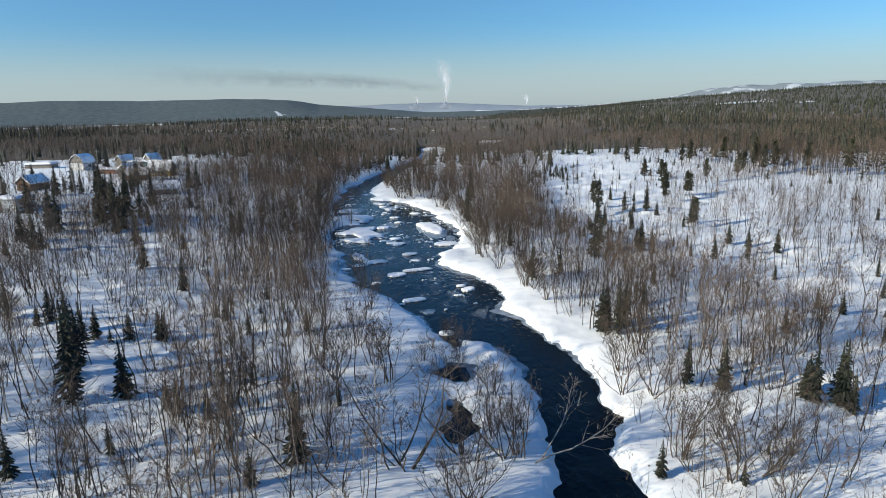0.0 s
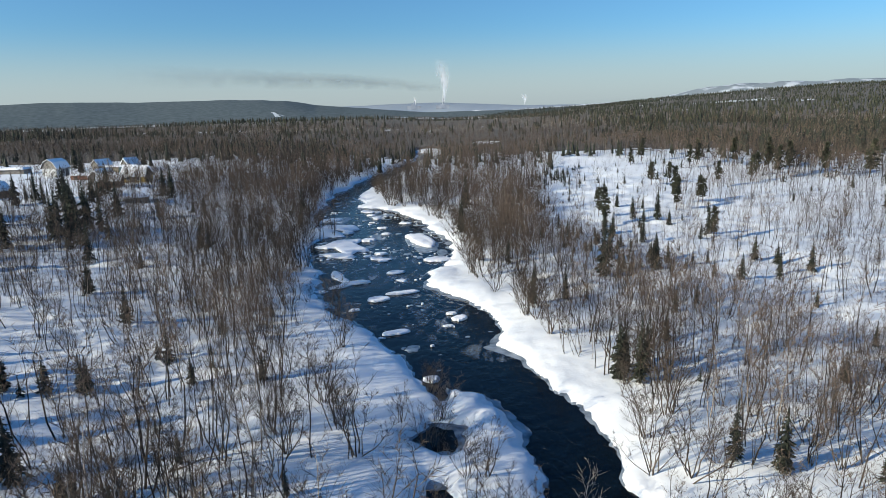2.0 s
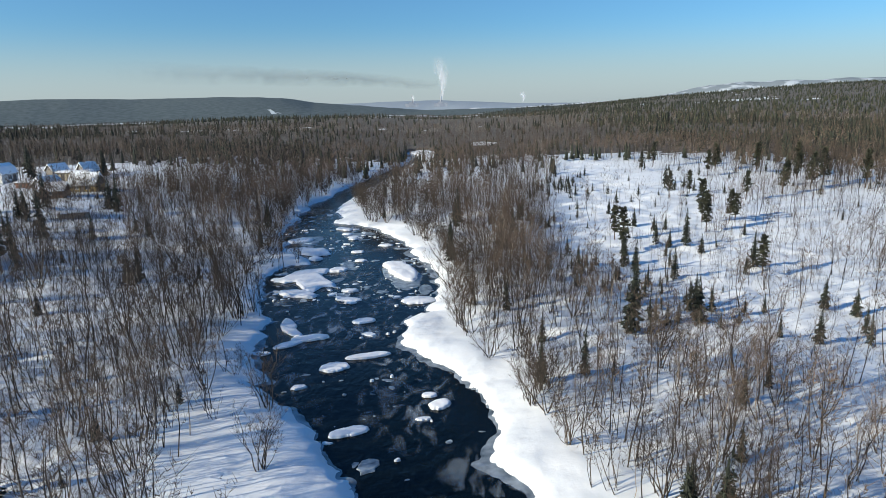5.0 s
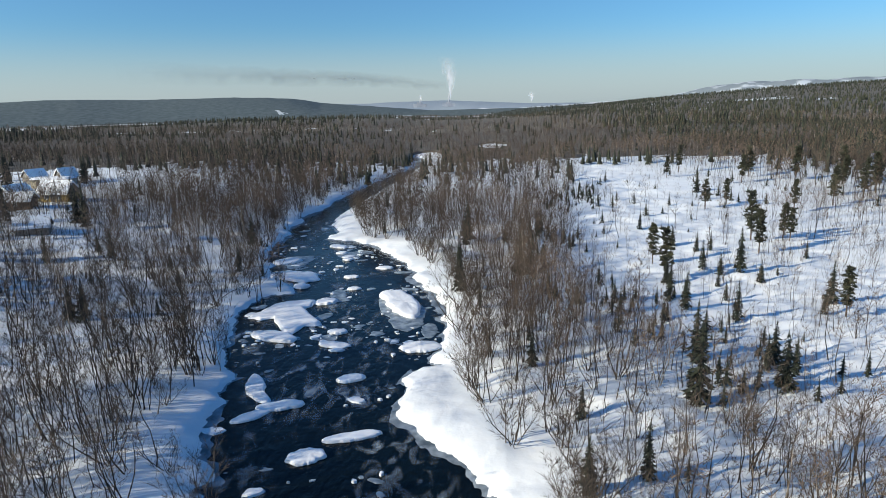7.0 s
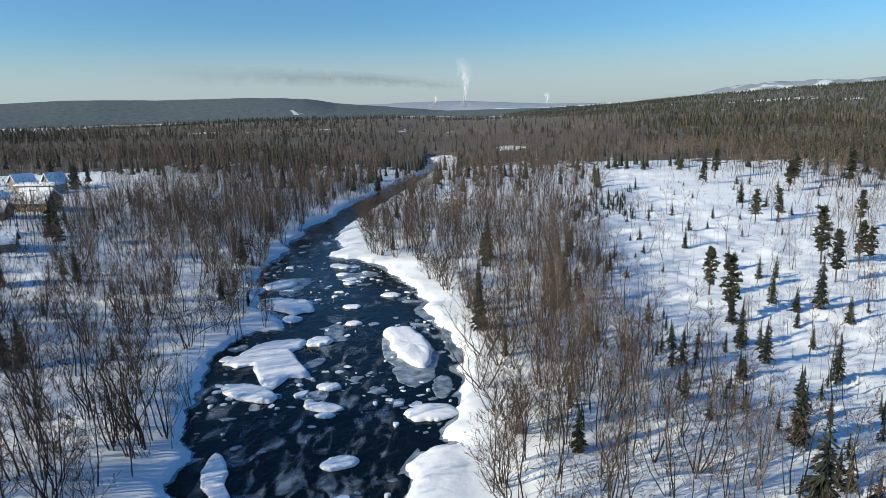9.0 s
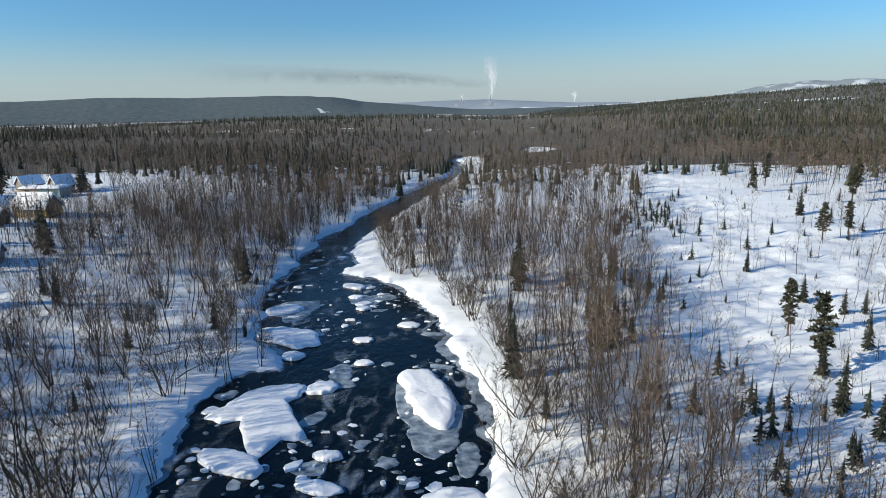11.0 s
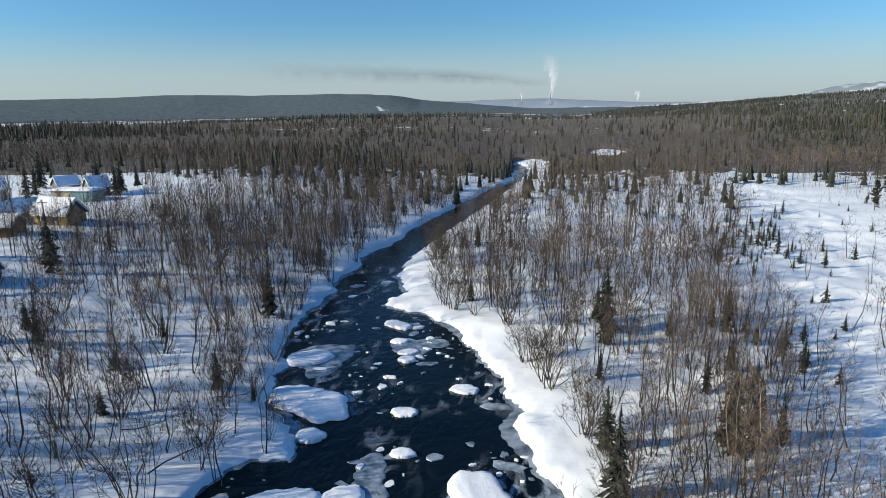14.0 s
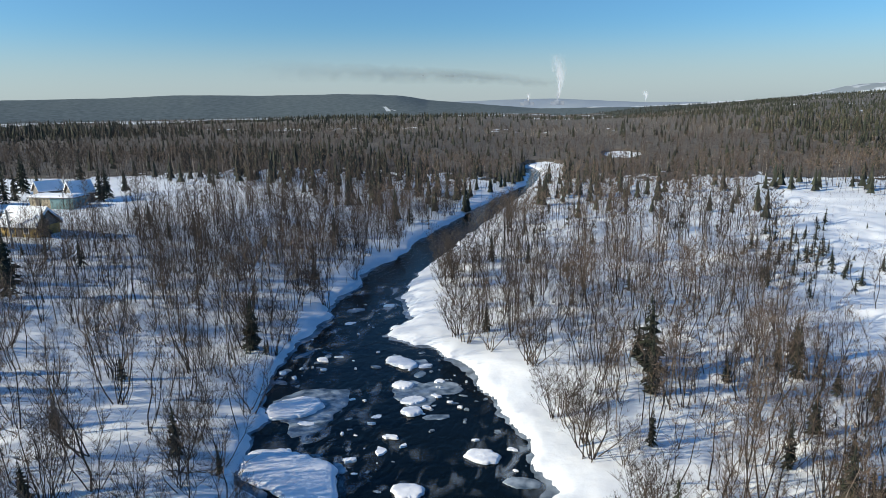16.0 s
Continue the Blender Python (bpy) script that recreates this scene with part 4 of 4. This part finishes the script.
SPRUCES_VILLAGE = [(-84.2, 196.0, 6.8), (-86, 200, 6.5), (-101.5, 195, 6.5), (-99.4, 190.5, 7.0), (-93.5, 203, 7.5), (-110, 206, 8), (-69.3, 146.6, 7.0), (-77.9, 135.8, 6.5), (-73.3, 137.9, 6.6), (-55.1, 112.2, 8.0), (-56.7, 106, 7.5), (-94, 148, 5.2), (-86, 126, 6), (-66, 134, 5), (-72, 134, 5.6), (-78, 130, 6.2), (-65, 124, 6), (-55, 122, 6.5), (-58, 113, 7), (-52, 102, 6.5), (-60, 100, 7), (-45, 94, 6)]
PINE_SPOTS = [(43.3, 124.5, 5.8), (50, 131.8, 5.2), (40, 100.4, 4.9), (45.5, 131.6, 6.9), (28.1, 114.3, 6.2), (55, 162.3, 5.2), (49.8, 159, 5.4), (28.7, 121.2, 5.2), (62, 152, 5.5), (78, 168, 6), (84, 175, 6.5), (80.5, 163, 7.5), (86, 168, 8.0), (72, 158, 6.0), (90, 160, 8.0), (95, 152, 8.5), (88, 182, 8.0), (70, 190, 6.5), (76, 200, 7.5), (64, 214, 7.0), (98, 142, 7.5), (82, 190, 8.0), (58, 205, 5.5), (102, 133, 7.0), (50.2, 130.3, 4.6)]
for spots, kit, unit in ((SPRUCES_GLADE, skits, 5.0), (SPRUCES_WOOD, skits, 5.0), (SPRUCES_VILLAGE, skits, 5.0), (PINE_SPOTS, pkits, 7.0)):
    s = np.array(spots, float)
    plant(kit, s[:, 0], s[:, 1], s[:, 2] / unit, g)
sx, sy = places(g, -75, 110, 26, 215, 6.0, lambda x, y: 0.42 * np.where(x < bank_x(y, BANK_A), 0.8 * west_wood(x, y), np.maximum(0.6 * east_wood(x, y), 1.4 * glade(x, y) * (0.75 + value_noise(x, y, 0.03)))))
ss = g.uniform(0.16, 0.62, len(sx)) * np.where(sx < -20, 1.6, 1)
far_off = (ss < 0.36) | (sy > 150) | (sx > 75)
plant(skits, sx[~far_off], sy[~far_off], ss[~far_off], g)
tagged(scatter(SPRUCE_SMALL, sx[far_off], sy[far_off], ss[far_off] * 0.62, g, [CONE_BARK, NEEDLE], "small_spruces"), "small dark spruces dotted over the snow", "saplings", kind="stuff")
ex, ey = places(g, 5, 60, 85, 200, 2.0, lambda x, y: 0.7 * smooth(0.05, 0.3, glade(x, y)) * (1 - glade(x - 8, y)) * np.clip(0.65 + 1.2 * value_noise(x, y, 0.06), 0, 1))
tagged(scatter(SPRUCE_SMALL, ex, ey, g.uniform(0.1, 0.36, len(ex)), g, [CONE_BARK, NEEDLE], "young_spruces"), "young dark spruces crowding the edge of the clearing", "saplings", kind="stuff")
for kit in (*kits, *wkits, *skits, *pkits):
    for o in (*kit.children_recursive, kit):
        bpy.data.objects.remove(o)


# ---- ice in the river ----
def floe_mesh(rng, lobes, h, skirt=0.0):
    """A snow-capped floe: the outline of joined ovals (x, y, half length, half width, turn), an undercut side and a rounded, rippled top."""
    n = 56
    cx, cy = lobes[0][0], lobes[0][1]
    rad = np.zeros(n)
    ang = np.arange(n) * 2 * math.pi / n
    steps = np.linspace(0, 9, 240)
    for x, y, a, b, turn in lobes:
        c, s = math.cos(radians(turn)), math.sin(radians(turn))
        px = cx + np.cos(ang)[:, None] * steps - x
        py = cy + np.sin(ang)[:, None] * steps - y
        hit = ((px * c + py * s) / a) ** 2 + ((-px * s + py * c) / b) ** 2 < 1
        rad = np.maximum(rad, np.where(hit, steps, 0).max(1))
    rad = rad * (1 + 0.11 * value_noise(np.cos(ang) * 2 + cx, np.sin(ang) * 2 + cy, 1.0) + 0.08 * value_noise(np.cos(ang) * 5 + cx, np.sin(ang) * 5 + cy, 1.0) + 0.05 * value_noise(np.cos(ang) * 11 + cy, np.sin(ang) * 11 + cx, 1.0))
    rings = [(0.97, -0.25), (1.02, 0.14 * h), (1.0, 0.45 * h), (0.965, 0.75 * h), (0.90, 0.92 * h), (0.75, 1.0 * h), (0.5, 1.06 * h), (0.25, 1.1 * h)]
    V = []
    calm = sum(np.roll(rad, k) for k in range(-5, 6)) / 11
    for f, z in rings:
        mix = rad if f > 0.95 else rad * (f - 0.25) / 0.7 + calm * (0.95 - f) / 0.7
        x, y = np.cos(ang) * mix * f, np.sin(ang) * mix * f
        V.append(np.stack([x, y, z + (z > 0.6 * h) * h * (0.22 * value_noise(x + cx, y + cy, 0.7) + 0.10 * value_noise(x + cx, y + cy, 2.0))], -1))
    V = np.concatenate(V + [np.array([[0, 0, 1.1 * h]])])
    T = []
    for r_ in range(len(rings) - 1):
        for k in range(n):
            a, b = r_ * n + k, r_ * n + (k + 1) % n
            T += [(a, b, b + n), (a, b + n, a + n)]
    last = (len(rings) - 1) * n
    T += [(last + k, last + (k + 1) % n, len(V) - 1) for k in range(n)]
    return V, T, cx, cy


def floe(rng, lobes, h, label="snow-capped ice floe lying in dark water"):
    V, T, cx, cy = floe_mesh(rng, lobes, 0.72 * h)
    n = (len(V) - 1) // 8
    top = new("ice_floe")
    for name, co, tris, mat in (("ice_base", V[:2 * n], T[:2 * n], ICE), ("snow_cap", V[n:], [(a - n, b - n, c - n) for a, b, c in T[2 * n:]], FLOE)):
        ob = new(name, mesh_of(name, co, tris, [mat], smooth=True))
        ob.parent = top
        tagged(ob, "grey wet rim of ice" if mat is ICE else "thick rounded cap of snow")
    top.location = (cx, cy, 0)
    return tagged(top, label, "ice floe", "ice floes in the river")


def ice_sheet(rng, lobes, label="thin grey sheet of river ice at water level"):
    V, T, cx, cy = floe_mesh(rng, lobes, 0.05)
    ob = new("ice_sheet", mesh_of("ice_sheet", V, T, [ICE], smooth=True))
    ob.location = (cx, cy, 0)
    return tagged(ob, label, "ice sheet", "ice sheets in the river")


g = np.random.default_rng(31)
big = "broad ice floe under a thick rippled cap of snow"
floe(g, [(-13.9, 110.7, 3.2, 1.6, 40), (-15.1, 107.9, 2.4, 0.9, 8), (-13.0, 107.6, 3.0, 1.8, -70), (-12.3, 104.2, 2.4, 0.85, -72), (-11.0, 105.4, 1.9, 0.6, -8)], 0.5, big)
floe(g, [(-13.2, 101.6, 2.7, 1.15, -28)], 0.45)
floe(g, [(-1.6, 111.1, 4.8, 1.7, -72), (-2.8, 114.0, 2.2, 1.6, -60)], 0.6, big)
floe(g, [(1.0, 98.5, 1.9, 1.25, 5)], 0.4)
floe(g, [(-16.7, 123.8, 3.3, 2.0, -15), (-15.0, 122.6, 2.0, 1.6, -30)], 0.5, big)
floe(g, [(-19.4, 131.6, 2.1, 1.5, 30)], 0.45)
floe(g, [(-11.7, 90.6, 2.2, 0.75, -70), (-10.6, 88.6, 1.3, 0.6, -50)], 0.35)
floe(g, [(-8.9, 87.3, 1.8, 0.7, 15)], 0.35)
floe(g, [(-10.6, 85.8, 1.5, 0.6, 40)], 0.25)
small = np.array([(-14.4, 118.7, 0.95, 0.8, 0, 0.5), (-10.2, 112.5, 1.35, 1.0, 30, 0.4), (-7.9, 117.6, 0.9, 0.6, 0, 0.25), (-7.3, 102.7, 1.0, 0.6, 0, 0.35), (-7.1, 99.4, 1.6, 0.7, -15, 0.35),
                  (-6.6, 98.1, 0.7, 0.4, 0, 0.25), (-4.4, 91.9, 1.1, 0.75, 25, 0.35), (-2.9, 82.7, 2.0, 0.55, 15, 0.3), (-5.4, 80.3, 1.2, 0.85, 20, 0.35)])
more = np.array([(-13.7, 140.9, 1.6, 0.9, -30, 0.35), (-10.9, 132.5, 0.8, 0.7, 0, 0.35), (-5.2, 127.3, 1.3, 0.8, -10, 0.3), (-12.6, 136.6, 0.9, 0.7, 0, 0.3), (0.9, 58.6, 0.65, 0.5, 0, 0.45),
                 (-2.7, 69.5, 1.5, 0.6, 20, 0.3), (3.4, 73.2, 0.9, 0.7, 30, 0.3), (2.6, 74.8, 0.6, 0.4, 0, 0.25), (-9.0, 123.0, 1.0, 0.7, 0, 0.3), (-9.8, 144.2, 1.1, 0.6, 0, 0.35), (-11.2, 134.2, 1.0, 0.6, 20, 0.25)])
for x, y, a, b, turn, h in (*small, *more):
    floe(g, [(x, y, a, b, turn)], h)
ice_sheet(g, [(-0.9, 106.0, 3.2, 1.7, -84), (-1.7, 110.5, 5.5, 2.4, -74), (-3.6, 116.6, 1.9, 1.2, -20)])
ice_sheet(g, [(-18.6, 132.6, 3.2, 2.4, 50), (-17.6, 130.0, 2.4, 1.4, 90)])
ice_sheet(g, [(-11.4, 135.4, 2.4, 1.6, -60), (-9.6, 136.6, 2.0, 1.2, 0)])
ice_sheet(g, [(-9.6, 107.6, 1.3, 0.7, 60)])
ice_sheet(g, [(-2.6, 124.9, 1.1, 0.6, 0)])
ice_sheet(g, [(-9.4, 115.4, 1.0, 2.2, 10), (-9.0, 113.4, 1.4, 0.6, 0)])
ice_sheet(g, [(1.6, 103.0, 0.8, 2.0, 0)])

# grey ice fringing both banks, thinning out into the water
fx_, fy_ = np.meshgrid(np.arange(-27, 14.6, 0.3), np.arange(44, 172, 0.3))
off = -shore(fx_, fy_)
reach = np.clip(0.2 + 0.7 * value_noise(fx_, fy_, 0.16) + 0.45 * value_noise(fy_, fx_, 0.6) + 0.25 * smooth(98, 112, fy_) * (fx_ > bank_x(fy_, BANK_A) + 8), 0.1, 1.5)
fz_ = np.clip(0.07 * (1 - off / reach) + 0.006 * value_noise(fx_, fy_, 2.2), -0.12, 0.1)
k = np.arange(fx_.size).reshape(fx_.shape)
cell = (off[:-1, :-1] > -0.5) & (off[:-1, :-1] < reach[:-1, :-1] + 0.8)
quads = np.stack([k[:-1, :-1], k[:-1, 1:], k[1:, 1:], k[1:, :-1]], -1)[cell]
used, quads = np.unique(quads, return_inverse=True)
fringe = new("bank_ice", mesh_of("bank_ice", np.stack([fx_, fy_, fz_], -1).reshape(-1, 3)[used], quads.reshape(-1, 4), [WET_ICE], smooth=True))
tagged(fringe, "thin grey ice fringing the snowy banks", "bank ice", kind="structure")

count = 1000
dx, dy = g.uniform(-24, 12, count * 4), 52 + 105 * g.random(count * 4)
deep = shore(dx, dy)
keep = (deep < -0.5) & (g.random(len(dx)) < np.clip(0.35 + 0.8 * value_noise(dx, dy, 0.25), 0, 1) * np.interp(dy, [52, 70, 80, 150, 157], [0.12, 0.3, 1, 1, 0.5]))
dx, dy = dx[keep][:count], dy[keep][:count]
VV, TT, MI, nv = [], [], [], 0
for x, y in zip(dx, dy):
    n = int(g.integers(9, 15))
    a = (np.arange(n) + g.uniform(-0.35, 0.35, n)) * 6.283 / n
    rad = g.gamma(1.5, 0.16) + 0.04
    ex = g.uniform(0.5, 1.0)
    tall = 0.02 + 0.16 * g.random() ** 3
    ring = np.stack([np.cos(a) * rad, np.sin(a) * rad * ex], -1) * (g.uniform(0.72, 1.2, n) * (1 + 0.25 * np.cos(2 * a + g.uniform(0, 6))))[:, None]
    V = np.concatenate([np.c_[ring + (x, y), np.full(n, -0.05)], np.c_[ring * 0.85 + (x, y), np.full(n, tall)], [[x, y, tall * 1.2]]])
    T = [(k, (k + 1) % n, (k + 1) % n + n) for k in range(n)] + [(k, (k + 1) % n + n, k + n) for k in range(n)] + [(n + k, n + (k + 1) % n, 2 * n) for k in range(n)]
    VV.append(V)
    TT += [(p + nv, q + nv, r_ + nv) for p, q, r_ in T]
    MI += [0 if tall > 0.09 or g.random() < 0.12 else 1] * len(T)
    nv += len(V)
tagged(new("drift_ice", mesh_of("drift_ice", np.concatenate(VV), TT, [FLOE, ICE], MI)), "scattered white and grey ice fragments drifting on the river", "drift ice", kind="stuff")


# ---- village ----
def part(name, soup, mat, parent, label=""):
    o = new(name, mesh_of(name, *soup.arrays(), [mat]))
    o.parent = parent
    return tagged(o, label) if label else o


def gable_house(x, y, w, d, wall_h, roof_h, turn, wall, label, snow=0.35, eave=0.35, windows=((0.25, 0.6, 0.9), (0.65, 0.6, 0.9)), gambrel=False, trim=None, door=None):
    """A house with its ridge along its length w: walls, gables, roof boards and a snow blanket on each slope, windows in the front."""
    top = new("house")
    s = Soup()
    s.box(-w / 2, w / 2, -d / 2, d / 2, -1.0, wall_h)
    part("wall", s, wall, top)
    prof = [(-d / 2 - eave, wall_h - 0.12), (0, wall_h + roof_h), (d / 2 + eave, wall_h - 0.12)]
    if gambrel:
        prof = [(-d / 2 - eave, wall_h - 0.12), (-d * 0.32, wall_h + roof_h * 0.68), (0, wall_h + roof_h), (d * 0.32, wall_h + roof_h * 0.68), (d / 2 + eave, wall_h - 0.12)]
    for sx in (-w / 2, w / 2 - 0.12):
        s = Soup()
        inner = [(-d / 2, wall_h)] + [(p, q - 0.1) for p, q in prof[1:-1]] + [(d / 2, wall_h)]
        m = len(inner)
        s.add([(sx, p, q) for p, q in inner] + [(sx + 0.12, p, q) for p, q in inner],
              [(0, k, k + 1) for k in range(1, m - 1)] + [(m, m + k + 1, m + k) for k in range(1, m - 1)])
        part("gable", s, trim or wall, top)
    for name, lift, thick, mat in (("roof", 0.0, 0.1, BOARDS), ("snow_cap", 0.104, snow, FLOE)):
        s = Soup()
        over = w / 2 + eave * 0.8
        for (a, b), (c, e) in zip(prof[:-1], prof[1:]):
            q = [(a, b + lift), (c, e + lift), (c, e + lift + thick), (a, b + lift + thick * 0.8)]
            s.add([(-over, *p) for p in q] + [(over, *p) for p in q], [(0, 1, 2), (0, 2, 3), (4, 6, 5), (4, 7, 6), (3, 2, 6), (3, 6, 7), (0, 4, 5), (0, 5, 1), (0, 3, 7), (0, 7, 4), (1, 5, 6), (1, 6, 2)])
        part(name, s, mat, top, "thick snow lying on the roof" if name == "snow_cap" else "")
    for u, z, size in windows:
        win = new("window")
        win.parent = top
        px = -w / 2 + w * u
        s = Soup()
        s.box(px - size / 2, px + size / 2, -d / 2 - 0.02, -d / 2 + 0.02, z + 0.3, z + 0.3 + size)
        part("pane", s, GLASS, win)
        s = Soup()
        for x0, x1, z0, z1 in ((-1, 1, 0.98, 1.12), (-1, 1, -0.12, 0.02), (-1.12, -0.95, -0.1, 1.1), (0.95, 1.12, -0.1, 1.1), (-0.05, 0.05, 0, 1)):
            s.box(px + x0 * size / 2, px + x1 * size / 2, -d / 2 - 0.05, -d / 2 - 0.022, z + 0.3 + z0 * size, z + 0.3 + z1 * size)
        part("frame", s, WHITE_PAINT, win)
    if door is not None:
        s = Soup()
        px = -w / 2 + w * door
        s.box(px - 0.45, px + 0.45, -d / 2 - 0.05, -d / 2 + 0.01, -0.2, 1.9)
        part("door", s, BOARDS, top)
    z = float(land(np.array([x]), np.array([y]), False)[0])
    top.matrix_world = pose(x, y, z, 0, 0, turn)
    return tagged(top, label, "house", "village houses")


def flat_shed(x, y, w, d, h, turn, wall, label, other=None, snow=0.4):
    top = new("shed")
    s = Soup()
    s.box(-w / 2, w / 2, -d / 2, d / 2, -1.0, h)
    part("wall", s, wall, top)
    if other:
        s = Soup()
        s.box(-0.02 * w, w / 2 + 0.02, -d / 2 - 0.03, d / 2 + 0.02, -0.9, h - 0.01)
        part("cladding", s, other, top)
    s = Soup()
    s.box(-w / 2 - 0.3, w / 2 + 0.3, -d / 2 - 0.3, d / 2 + 0.3, h + 0.004, h + 0.12)
    part("roof", s, BOARDS, top)
    X, Y = np.meshgrid(np.linspace(-w / 2 - 0.33, w / 2 + 0.33, 18), np.linspace(-d / 2 - 0.33, d / 2 + 0.33, 10))
    edge = np.minimum(np.minimum(X + w / 2 + 0.33, w / 2 + 0.33 - X), np.minimum(Y + d / 2 + 0.33, d / 2 + 0.33 - Y))
    cap = new("snow_cap", grid_mesh("snow_cap", X, Y, h + 0.124 + snow * (1 - np.exp(-edge / 0.25)) * (1 + 0.2 * value_noise(X + x, Y + y, 0.8)) + 0.0 * X, [FLOE]))
    cap.parent = top
    s = Soup()
    s.box(-w * 0.3 - 0.45, -w * 0.3 + 0.45, -d / 2 - 0.07, -d / 2 - 0.034, -0.1, min(1.8, h - 0.2))
    part("door", s, BOARDS, top)
    z = float(land(np.array([x]), np.array([y]), False)[0])
    top.matrix_world = pose(x, y, z, 0, 0, turn)
    return tagged(top, label, "shed", "village sheds")


gable_house(-72.6, 167.0, 5.8, 4.0, 1.5, 2.0, -2, OCHRE, "low ochre wooden house under a snowy roof", snow=0.5, windows=((0.3, 0.35, 0.8), (0.7, 0.35, 0.8)), trim=GREY_BOARDS, door=0.5)
gable_house(-80.5, 166.0, 4.6, 3.4, 1.1, 1.5, 72, GREY_BOARDS, "small barn nearly buried under a rounded snowy roof", snow=0.5, windows=())
flat_shed(-87.2, 189.2, 8.6, 3.4, 2.0, 0, BEIGE, "long flat-roofed shed, half beige and half teal", other=TEAL)
gable_house(-87.6, 195.0, 3.8, 3.0, 1.6, 1.9, 62, GREY_BOARDS, "small grey house with a steep snowy roof", trim=GREY_BOARDS)
gable_house(-98.2, 199.5, 4.2, 3.4, 1.4, 1.6, 60, GREY_BOARDS, "weathered house with a blue-grey snowy roof", snow=0.25, windows=((0.5, 0.5, 0.8),))
gable_house(-104.0, 186.5, 4.4, 4.6, 2.2, 2.3, 76, PALE_WALL, "two-storey cottage with a mansard roof and pale walls", snow=0.15, gambrel=True, trim=GREY_BOARDS, windows=((0.5, 0.5, 1.1),), door=0.8)
flat_shed(-90.4, 176.4, 6.4, 2.6, 1.1, -6, RED_BRICK, "low reddish shed nearly buried in snow")
gable_house(-89.0, 140.0, 4.6, 4.0, 1.4, 1.4, 70, BROWN_WALL, "dark brown wooden barn with a snowy roof", windows=())
flat_shed(-77.0, 116.0, 4.0, 4.6, 2.2, -8, PALE_WALL, "pale garage with a flat snowy roof", snow=0.5)
gable_house(-59.3, 138.2, 4.4, 3.2, 1.2, 1.3, 25, GREY_BOARDS, "small grey plank shed with a gable roof", windows=())
gable_house(-74.5, 158.0, 5.0, 3.6, 1.3, 1.2, 12, BROWN_WALL, "low brown outbuilding under deep snow", windows=((0.5, 0.3, 0.7),))
flat_shed(-122.0, 196.0, 8.0, 3.6, 1.1, 0, GREY_BOARDS, "low shed drifted over with snow", snow=0.6)


def pole(x, y, h, lean):
    top = new("utility_pole")
    s = Soup()
    s.tube([(0, 0, -0.5), (0, 0, h * 0.98), (0, 0, h)], [0.13, 0.10, 0], 8)
    part("post", s, GREY_BOARDS, top)
    s = Soup()
    s.box(-0.7, 0.7, -0.05, 0.05, h - 0.5, h - 0.38)
    part("crossarm", s, GREY_BOARDS, top)
    top.matrix_world = pose(x, y, float(land(np.array([x]), np.array([y]), False)[0]), 0, lean, 20)
    tagged(top, "weathered wooden utility pole in the snowy village", "pole", "utility poles")


for x, y, h, lean in ((-73, 128, 5.6, -3), (-68, 159, 5.2, -2), (-76.5, 163, 6, -6), (-100, 187, 5.5, 2)):
    pole(x, y, h, lean)


# ---- fallen and leaning trees by the water ----
def fallen(x, y, turn, length, rise_deg, bark=PALE_BARK, label="pale fallen birch leaning out over the river"):
    (V, T), (W, U) = birch_shape(np.random.default_rng(int(abs(x * 7 + y))), length, detail=2, low=0.35, twigs=6, width=0.7)
    top = new("fallen_birch")
    for nm, (p, q) in (("trunk", (V, T)), ("crown", (W, U))):
        o = new(nm, mesh_of(nm, p, q, [bark]))
        o.parent = top
    top.matrix_world = pose(x, y, float(land(np.array([x]), np.array([y]), False)[0]) + 0.3, 0, 90 - rise_deg, turn)
    tagged(top, label, "fallen tree")


for row in ((6.3, 35.2, 20, 7.0, 22), (6.6, 35.8, 60, 6.0, 30), (4.0, 36.4, 140, 5.5, 12)):
    fallen(*row)
for row in ((-5.4, 32.6, 140, 6.0, 40), (-8.2, 33.6, 150, 6.0, 22), (-9.5, 37.5, -40, 6, 10), (-12.5, 37.4, 130, 6.5, 14), (-16.5, 41.0, 160, 6, 18), (-13.4, 44.6, 20, 5.5, 12),
            (-21.5, 112.0, 30, 6, 20), (-22.5, 121.0, -25, 6, 24), (-26.0, 116.0, 15, 5.5, 18)):
    fallen(*row, BARK, "dark birch leaning low over the snow")
